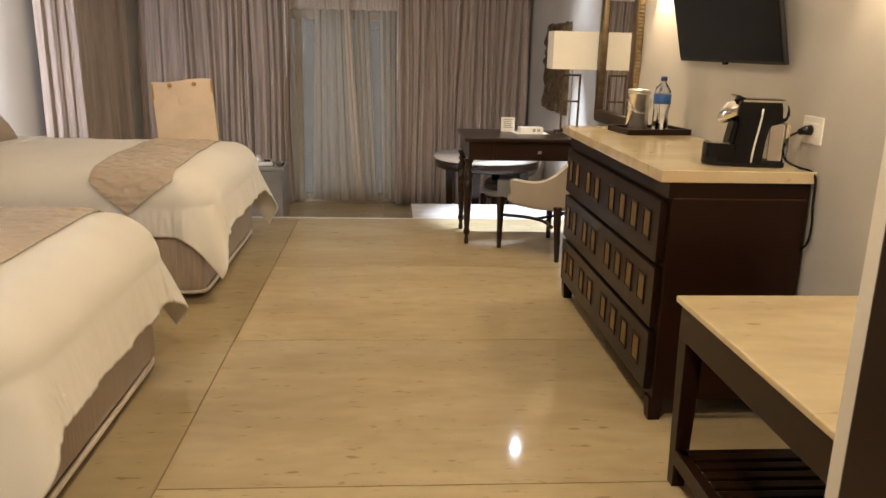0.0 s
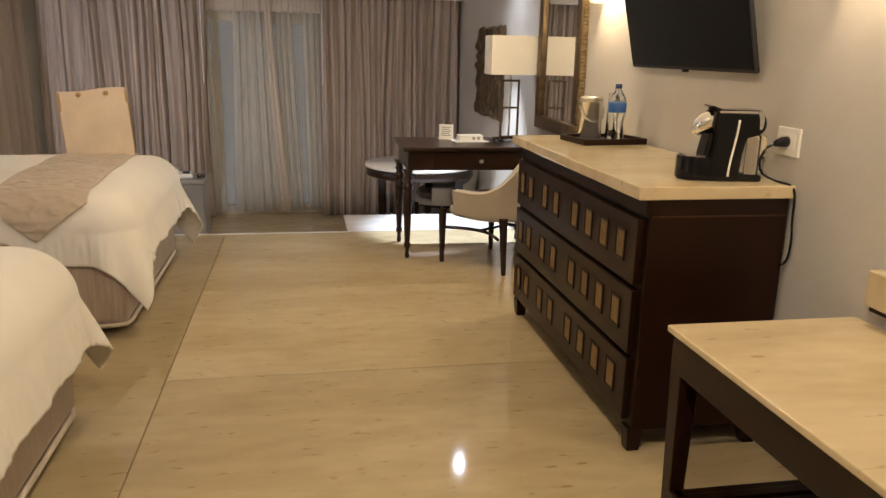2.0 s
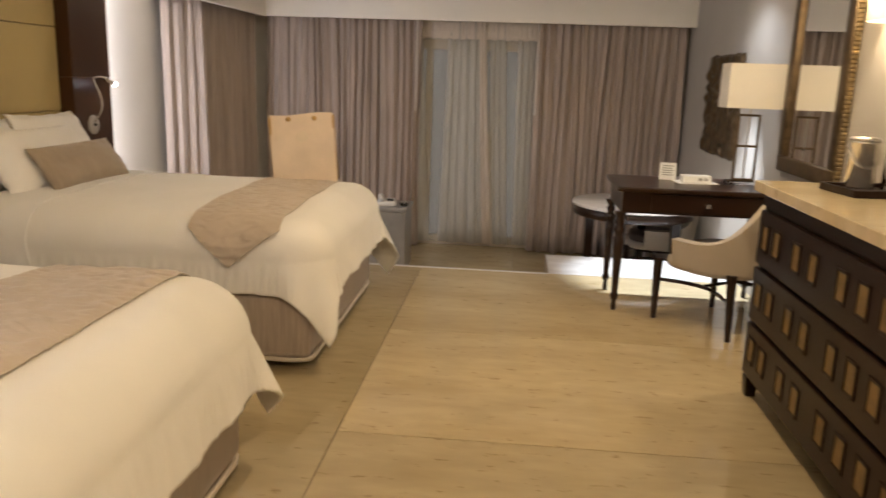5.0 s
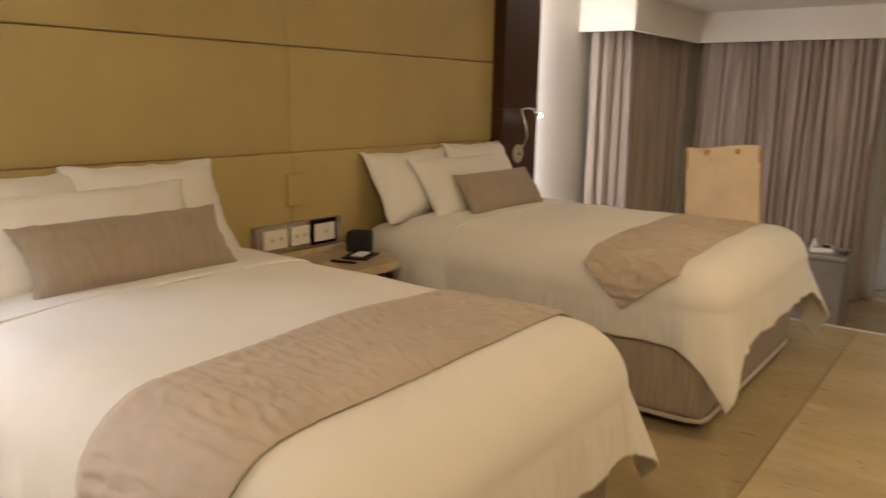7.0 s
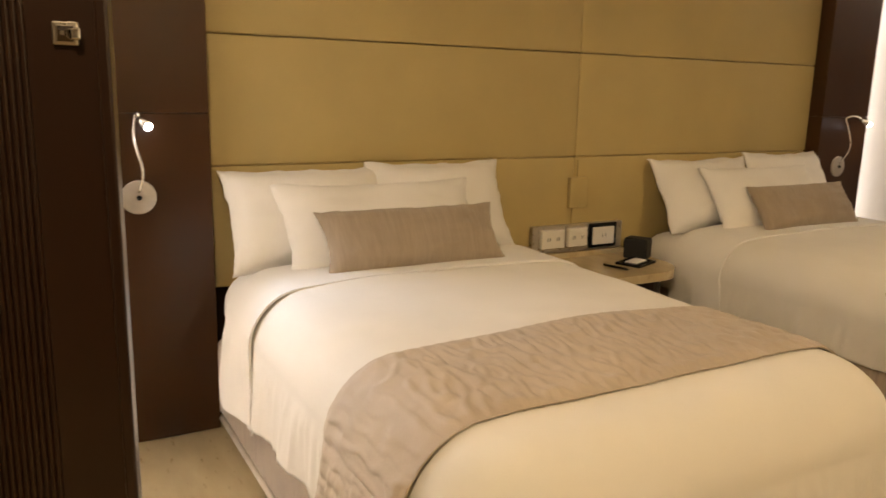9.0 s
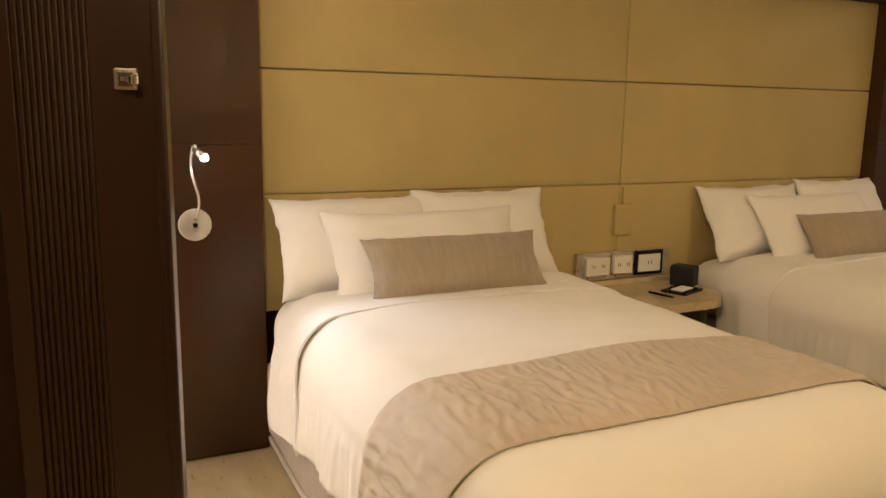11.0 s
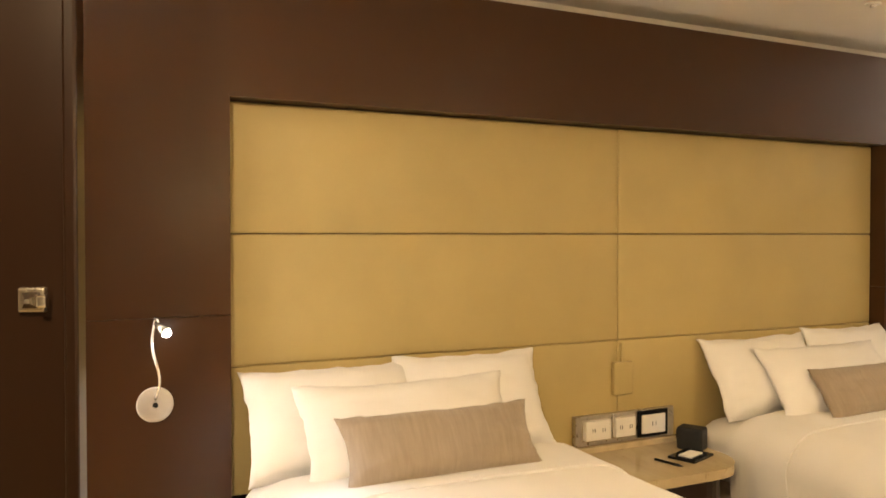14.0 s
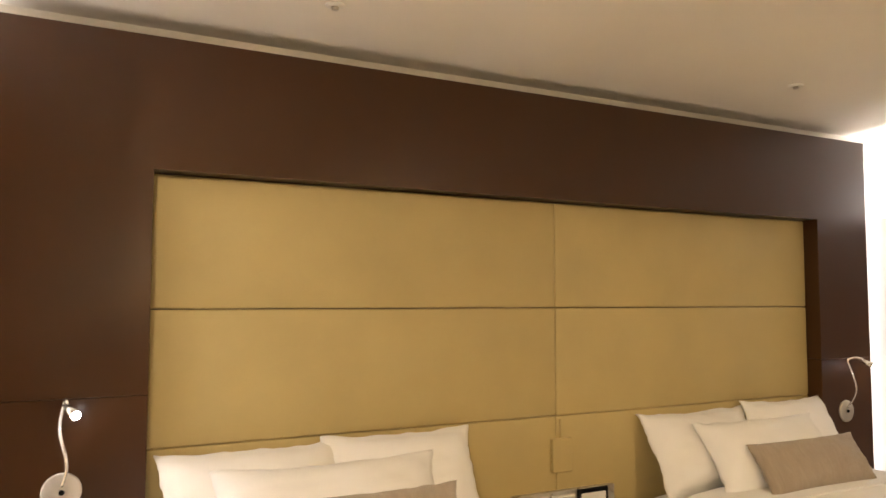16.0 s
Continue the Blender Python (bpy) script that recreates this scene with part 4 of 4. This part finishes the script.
part("backing", block(-0.022, 0.0, 0.0, 1.17, 0.0, 0.02, 0.002), WOOD_DARK, bumper)
part("rail", block(-0.045, 0.0, 0.0, 1.17, 0.02, 0.125, 0.006, 3), TOP_STONE, bumper)

# ---- television and sconces ----
tv = thing("television", "wall mounted flat television, switched off, tilted down", "television", (2.31, 3.695, 1.30))
tv.matrix_world = pose(2.36, 3.63, 1.298, 0, -13, 0)
part("housing", block(0.0, 0.018, -0.525, 0.525, 0.0, 0.61, 0.005), BLACK_MATT, tv)
part("screen", block(-0.003, 0.001, -0.515, 0.515, 0.014, 0.60, 0.001), SCREEN, tv, "dark glossy screen")
part("sensor", block(-0.004, 0.008, -0.02, 0.02, -0.008, 0.003, 0.002), BLACK, tv)
part("bracket", block(0.018, 0.08, -0.12, 0.12, 0.15, 0.3, 0.004), BLACK_MATT, tv)


def sconce(y):
    s = thing("wall_sconce", "lit cream fabric half-drum wall sconce", "wall sconce", (2.40, y, 1.62), group="wall sconces beside the television")
    bm = bmesh.new()
    n = 20
    rows = [[bm.verts.new((-0.13 * math.sin(math.pi * k / n), -0.15 * math.cos(math.pi * k / n), z)) for k in range(n + 1)] for z in (0.0, 0.28)]
    for k in range(n):
        bm.faces.new((rows[0][k], rows[0][k + 1], rows[1][k + 1], rows[1][k]))
    thicken(part("shade", bm, SCONCE_CLOTH, s, "glowing cream fabric shade", True), 0.003)
    part("back_plate", block(-0.012, 0.0, -0.05, 0.05, 0.05, 0.22, 0.003), BRONZE, s)


for y in (4.53, 2.55):
    sconce(y)

# ---- mirror over the desk end ----
mir = thing("mirror", "rectangular wall mirror in a carved bronze gilt frame", "mirror", (2.40, 5.31, 0.86))
for a in ((-0.045, 0.0, -0.41, 0.41, 0.0, 0.085), (-0.045, 0.0, -0.41, 0.41, 1.055, 1.14), (-0.045, 0.0, -0.41, -0.325, 0.085, 1.055), (-0.045, 0.0, 0.325, 0.41, 0.085, 1.055)):
    part("frame_rail", block(*a, 0.010, 3), BRONZE, mir, "antique bronze moulding", True)
for y in (-0.425, 0.41):
    for k in range(54):
        part("frame_bead", block(-0.038, -0.004, y, y + 0.015, 0.004 + k * 0.021, 0.0235 + k * 0.021, 0.004, 1), GILT, mir)
part("mirror_glass", block(-0.022, -0.016, -0.327, 0.327, 0.083, 1.057), MIRROR, mir, "clear mirror glass")

# ---- carved wall panel in the sitting area ----
art = thing("wall_art", "dark bronze carved wall relief with ragged edges", "wall art", (2.40, 7.20, 0.80))


def relief():
    """A cast slab with rounded figures and slots, its rim broken unevenly."""
    nu, nv = 90, 80
    def fn(u, v):
        y, z = (u - 0.5) * 0.94, v * 0.765
        cell = math.sin(y * 34 + 3 * noise.noise(Vector((y * 4, z * 5, 1)))) * math.sin(z * 21 + 4 * noise.noise(Vector((y * 5, z * 4, 7))))
        deep = 0.030 + 0.018 * cell + 0.012 * noise.noise(Vector((y * 14, z * 14, 3)))
        rim = min(u, 1 - u, v, 1 - v)
        y += (0.02 if u > 0.5 else -0.02) * noise.noise(Vector((z * 16, u, 2))) * (abs(2 * u - 1) ** 6)
        z += 0.022 * noise.noise(Vector((y * 18, v, 5))) * (abs(2 * v - 1) ** 6)
        return Vector((-max(0.004, deep) * min(1, rim * 40) - 0.003, y, z))
    return sheet(fn, nu, nv)


part("relief", relief(), BRONZE, art, "carved bronze face", True)
part("backing", block(-0.005, 0.0, -0.44, 0.44, 0.03, 0.735), BLACK_MATT, art)

# ---- writing desk ----
DX0, DX1, DY0, DY1, DZ = 1.415, 2.39, 5.44, 6.05, 0.752
desk = thing("writing_desk", "dark wood writing desk with turned legs", "desk", (DX0, DY0, 0))
part("top", block(0, DX1 - DX0, 0, DY1 - DY0, DZ - 0.028, DZ, 0.007, 3), DOOR_WOOD, desk, "polished dark wood top")
part("frieze", block(0.035, DX1 - DX0 - 0.02, 0.035, DY1 - DY0 - 0.035, DZ - 0.155, DZ - 0.028, 0.002), DOOR_WOOD, desk)
drw = part("drawer", block(0.20, 0.86, 0.028, 0.05, DZ - 0.145, DZ - 0.04, 0.003), DOOR_WOOD, desk)
part("knob", block(0.50, 0.53, 0.004, 0.030, DZ - 0.108, DZ - 0.080, 0.004), CHROME, drw, "square metal knob")
LEG = [(0.014, 0), (0.017, 0.02), (0.012, 0.06), (0.021, 0.075), (0.025, 0.095), (0.017, 0.115), (0.019, 0.13), (0.030, 0.40), (0.032, 0.45), (0.021, 0.465), (0.034, 0.49), (0.034, 0.51), (0.020, 0.53), (0.030, 0.555), (0.021, 0.575), (0.034, 0.60), (0.036, 0.612)]
for x in (0.04, DX1 - DX0 - 0.05):
    for y in (0.08, DY1 - DY0 - 0.08):
        part("turned_leg", lathe([(q, h * 0.98) for q, h in LEG], 20, (x, y, 0)), DOOR_WOOD, desk, "", True)

lamp = thing("table_lamp", "table lamp with rectangular ivory shade and metal frame base", "lamp", (2.21, 5.84, DZ))
part("foot_plate", block(-0.10, 0.10, -0.06, 0.06, 0, 0.02, 0.004), CLEAR, lamp, "clear block foot")
for a in ((-0.068, -0.054, -0.007, 0.007, 0.02, 0.42), (0.054, 0.068, -0.007, 0.007, 0.02, 0.42), (-0.054, 0.054, -0.007, 0.007, 0.02, 0.034), (-0.054, 0.054, -0.007, 0.007, 0.406, 0.42), (-0.054, 0.054, -0.006, 0.006, 0.222, 0.236)):
    part("frame_bar", block(*a, 0.002), BRONZE, lamp)
part("stem", tube([(0, 0, 0.02), (0, 0, 0.60)], 0.007, 10), NICKEL, lamp)
sh = bmesh.new()
for a in ((-0.165, 0.165, -0.102, -0.100), (-0.165, 0.165, 0.100, 0.102), (-0.165, -0.163, -0.1, 0.1), (0.163, 0.165, -0.1, 0.1)):
    block(*a, 0.455, 0.712, bm=sh)
part("shade", sh, SHADE, lamp, "unlit ivory fabric shade")

card = thing("info_card", "white printed card standing on the desk", "card", (1.77, 5.88, DZ), -8)
part("panel", block(-0.05, 0.05, -0.004, 0.004, 0, 0.105, 0.001), PAPER, card)
for k in range(5):
    part("text_bar", block(-0.032, 0.032 - 0.008 * (k % 2), -0.0055, -0.004, 0.028 + k * 0.014, 0.033 + k * 0.014), INK, card)
book = thing("brochure", "bright white folded brochure lying on the desk", "brochure", (1.92, 5.80, DZ), 6)
part("sheet", block(-0.12, 0.12, -0.08, 0.08, 0.0, 0.004), PAPER, book)
part("folded_card", block(-0.085, 0.085, -0.045, 0.03, 0.004, 0.045, 0.004), PAPER, book)
for k in (0.018, 0.052):
    part("text_bar", block(k - 0.011, k + 0.011, -0.0462, -0.0448, 0.014, 0.032), INK, book)


# ---- chairs ----
def tub_chair(place, turn, label):
    """Faces +y of its own frame."""
    c = thing("tub_chair", label, "chair", place, turn, "tub chairs")
    def wall(u, v):
        a = math.pi * (1.0 + 1.0 * u)          # from one arm round the back to the other
        back = math.sin(math.pi * u)
        rise = 0.505 + 0.31 * max(0, back) ** 4
        rx, ry = 0.27 + 0.02 * v, 0.27 + 0.03 * v
        flare = 1 + 0.10 * v * back
        x, y = rx * math.cos(a) * flare, ry * math.sin(a) * flare
        y += 0.11 * (1 - back) ** 3
        z = 0.36 + (rise - 0.36) * v
        return Vector((x, y, z))
    sh = part("back_shell", sheet(wall, 48, 10), CHAIR_CLOTH, c, "ivory upholstered wraparound back", True)
    thicken(sh, 0.045)
    part("seat_rail", rounded_seat(0.27, 0.27, 0.33, 0.385), CHAIR_CLOTH, c, "", True)
    part("seat_cushion", rounded_seat(0.245, 0.245, 0.385, 0.45), CUSHION, c, "dark brown leather seat", True)
    for x, y in ((-0.25, 0.25), (0.25, 0.25), (-0.20, -0.22), (0.20, -0.22)):
        leg = taper(x - 0.02, x + 0.02, y - 0.02, y + 0.02, 0.0, 0.36, 0.55)
        for v in leg.verts:
            v.co.y -= 0.05 * (0.36 - v.co.z) * (1 if y < 0 else 0)
        part("leg", leg, DOOR_WOOD, c)
    for s in (-1, 1):
        pts = [(s * (0.245 - 0.10 * math.sin(math.pi * k / 12)), 0.25 - 0.47 * k / 12, 0.235) for k in range(13)]
        part("stretcher", tube(pts, 0.011, 8), DOOR_WOOD, c, "", True)
    part("cross_bar", tube([(-0.15, 0.015, 0.235), (0.15, 0.015, 0.235)], 0.010, 8), DOOR_WOOD, c, "", True)
    return c


def rounded_seat(rx, ry, z0, z1):
    bm = bmesh.new()
    n = 40
    def ring(z, k):
        out = []
        for q in range(n):
            a = 2 * math.pi * q / n
            cx, sy = math.cos(a), math.sin(a)
            p = 3.2 if sy > 0 else 2.1
            r = (abs(cx) ** p + abs(sy) ** p) ** (-1 / p)
            out.append(bm.verts.new((rx * k * r * cx, ry * k * r * sy, z)))
        return out
    rows = [ring(z0, 0.97), ring(z0 + 0.01, 1), ring(z1 - 0.015, 1), ring(z1, 0.93)]
    for a, b in zip(rows, rows[1:]):
        for q in range(n):
            bm.faces.new((a[q], a[(q + 1) % n], b[(q + 1) % n], b[q]))
    bm.faces.new(rows[0][::-1]), bm.faces.new(rows[-1])
    return bm


tub_chair((2.02, 5.345, 0), 36, "ivory upholstered tub chair with dark tapered legs at the desk")
tub_chair((2.09, 7.66, SUNK), 80, "ivory tub chair at the round table in the sunken area")

table = thing("round_table", "round table with white marble top and dark wood base", "table", (1.82, 7.42, SUNK))
part("marble_top", lathe([(0.485, 0.70), (0.50, 0.705), (0.50, 0.722), (0.49, 0.73), (0.0005, 0.73)], 64), WHITE_STONE, table, "white marble top", True)
part("apron", lathe([(0.46, 0.62), (0.485, 0.63), (0.485, 0.70), (0.46, 0.70)], 64), DOOR_WOOD, table, "", True)
for k in range(4):
    a = math.pi / 4 + k * math.pi / 2 + 0.4
    x, y = 0.36 * math.cos(a), 0.36 * math.sin(a)
    part("leg", taper(x - 0.04, x + 0.04, y - 0.04, y + 0.04, 0, 0.63, 0.55), DOOR_WOOD, table)

# ---- chest by the far bed, with telephone ----
chest = thing("side_chest", "grey metal side chest in the sunken area beside the bed", "chest", (-0.30, 7.62, SUNK))
part("body", block(-0.22, 0.22, -0.20, 0.20, 0.02, 0.545, 0.008), STEEL_BOX, chest)
part("lid", block(-0.235, 0.235, -0.215, 0.215, 0.545, 0.585, 0.01), STEEL_BOX, chest)
for x in (-0.18, 0.18):
    part("foot", block(x - 0.02, x + 0.02, -0.17, 0.17, 0, 0.02), BLACK_MATT, chest)
phone = thing("telephone", "white desk telephone on the grey chest", "telephone", (-0.27, 7.58, SUNK + 0.585), 10)
part("base", block(-0.08, 0.08, -0.10, 0.10, 0, 0.04, 0.012, 3), PLASTIC, phone, "", True)
part("handset", tube([(-0.05, -0.1, 0.055), (-0.05, -0.05, 0.066), (-0.05, 0.05, 0.066), (-0.05, 0.1, 0.055)], [0.026, 0.019, 0.019, 0.026], 14), PLASTIC, phone, "", True)
part("keypad", block(0.0, 0.06, -0.07, 0.05, 0.039, 0.043, 0.002), BLACK_MATT, phone)
cupw = thing("ashtray_glass", "small clear glass bowl on the grey chest", "glass bowl", (-0.11, 7.52, SUNK + 0.585))
part("bowl", lathe([(0.03, 0), (0.04, 0.03), (0.037, 0.03), (0.027, 0.005), (0.0005, 0.005)], 20), CLEAR, cupw, "", True)


# ---- fluted door leaf and wardrobe side ----
leaf = thing("door_1", "open dark wood door leaf with fluted centre panel", "door", (-0.54, 1.283, 0), 74, kind="structure")
W = 0.297
part("panel", block(0.0, W, -0.016, 0.016, 0.01, 2.555, 0.003), DOOR_WOOD, leaf)
for a, b in ((0.0, 0.04), (W - 0.128, W)):
    part("stile", block(a, b, -0.024, -0.016, 0.01, 2.555, 0.003), DOOR_WOOD, leaf)
part("edge_moulding", block(W - 0.018, W + 0.004, -0.028, 0.018, 0.008, 2.557, 0.005, 2), DOOR_WOOD, leaf)
part("rail", block(0.04, W - 0.128, -0.024, -0.016, 0.01, 0.25, 0.003), DOOR_WOOD, leaf)
for k in range(11):
    x = 0.0455 + k * 0.0115
    part("flute", block(x, x + 0.0084, -0.0235, -0.016, 0.252, 2.555, 0.0034, 2), DOOR_WOOD, leaf)
hook = thing("robe_hook", "square polished metal robe hook on the dark door", "hook", (-0.4528, 1.501, 1.413), 74)
part("plate", block(-0.02, 0.02, -0.011, 0.004, 0.004, 0.043, 0.003), NICKEL, hook)
part("peak", tube([(0, -0.011, 0.023), (0, -0.03, 0.023)], [0.02, 0.005], 4), CHROME, hook)
part("peg", block(0.014, 0.028, -0.032, -0.011, 0.012, 0.032, 0.003), CHROME, hook)
for z in (0.42, 1.25, 2.2):
    part("hinge", block(-0.014, 0.0, -0.022, 0.014, z, z + 0.11, 0.003), NICKEL, leaf, "metal hinge")
structure("trim", block(-0.735, -0.546, 0.95, 1.288, 0, CEILING - 0.004, 0.004), WOOD_DARK, "dark wood door frame on the passage wall end", "trim")
jamb = structure("trim", block(1.400, 1.52, 0.78, 1.016, 0, CEILING - 0.004, 0.006), WOOD_DARK, "dark wood wardrobe frame beside the wall end", "trim")

# ---- ceiling fittings ----
for x, y in ((-1.525, 2.576), (-1.44, 4.845)):
    s = thing("ceiling_sensor", "small white round ceiling fitting", "ceiling fitting", (x, y, CEILING), group="ceiling fittings")
    part("rim", lathe([(0.028, -0.008), (0.034, -0.004), (0.034, 0.0), (0.0005, 0.0)], 24), PLASTIC, s, "", True)
    part("centre", lathe([(0.012, -0.018), (0.014, -0.007), (0.0005, -0.007)], 16), NICKEL, s, "", True)
# the last position is an invented fitting that goes with the aisle fill
for x, y, z in ((2.04, 6.36, LOW), (0.95, 1.16, CEILING), (0.80, 4.45, CEILING)):
    s = thing("downlight", "lit recessed ceiling downlight with white ring, aisle one added", "downlight", (x, y, z), group="recessed downlights")
    ring = bmesh.new()
    rows = [[ring.verts.new((r * math.cos(2 * math.pi * k / 28), r * math.sin(2 * math.pi * k / 28), h)) for k in range(28)] for r, h in ((0.05, 0.0), (0.05, -0.006), (0.036, -0.005), (0.033, 0.0))]
    for a, b in zip(rows, rows[1:]):
        for k in range(28):
            ring.faces.new((a[k], a[(k + 1) % 28], b[(k + 1) % 28], b[k]))
    part("ring", ring, PLASTIC, s, "", True)
    part("lens", lathe([(0.033, -0.003), (0.033, -0.001)], 28), DOWNLIGHT, s, "glowing lens")

# ---- floor slabs ----
def slab(name, x0, x1, y0, y1, z, mat, parent):
    g = 0.0028
    return part(name, block(x0 + g, x1 - g, y0 + g, y1 - g, z - 0.02, z, 0.0004, 1), mat, parent)


main_floor, landing, lounge = (bpy.data.objects[k] for k in ("floor", "floor_landing", "floor_lounge"))
xs = [0.20, WX]
ys = [-1.3, -0.02, 1.21, 2.44, 3.68, 4.91, 6.315]
for x0, x1 in zip(xs, xs[1:]):
    for y0, y1 in zip(ys, ys[1:]):
        slab("slab", x0, x1, y0, y1, 0.0, FLOOR, main_floor)
for y0, y1 in ((-1.3, 2.1), (2.1, 6.315)):
    for x0, x1 in ((HX, -0.95), (-0.95, 0.20)):
        slab("slab", x0, x1, y0, y1, 0.0, FLOOR, main_floor)
# white stone here puts the downlight's glare into the landing's colour
slab("slab", 1.10, WX, 6.315, 6.92, 0.0, WHITE_STONE, landing)
for x0, x1 in ((HX, -0.4), (-0.4, 0.85), (0.85, WX)):
    for y0, y1 in ((6.32, 7.55), (7.55, 8.75)):
        if x1 == WX and y0 < 6.5:
            slab("slab", x0, 1.10, y0, 6.92, SUNK, FLOOR, lounge)
            slab("slab", x0, x1, 6.92, y1, SUNK, FLOOR, lounge)
        else:
            slab("slab", x0, x1, y0, y1, SUNK, FLOOR, lounge)
part("step_nosing", block(HX, 1.098, 6.292, 6.322, -0.02, 0.0035, 0.002), WHITE_STONE, main_floor, "white marble step edge")
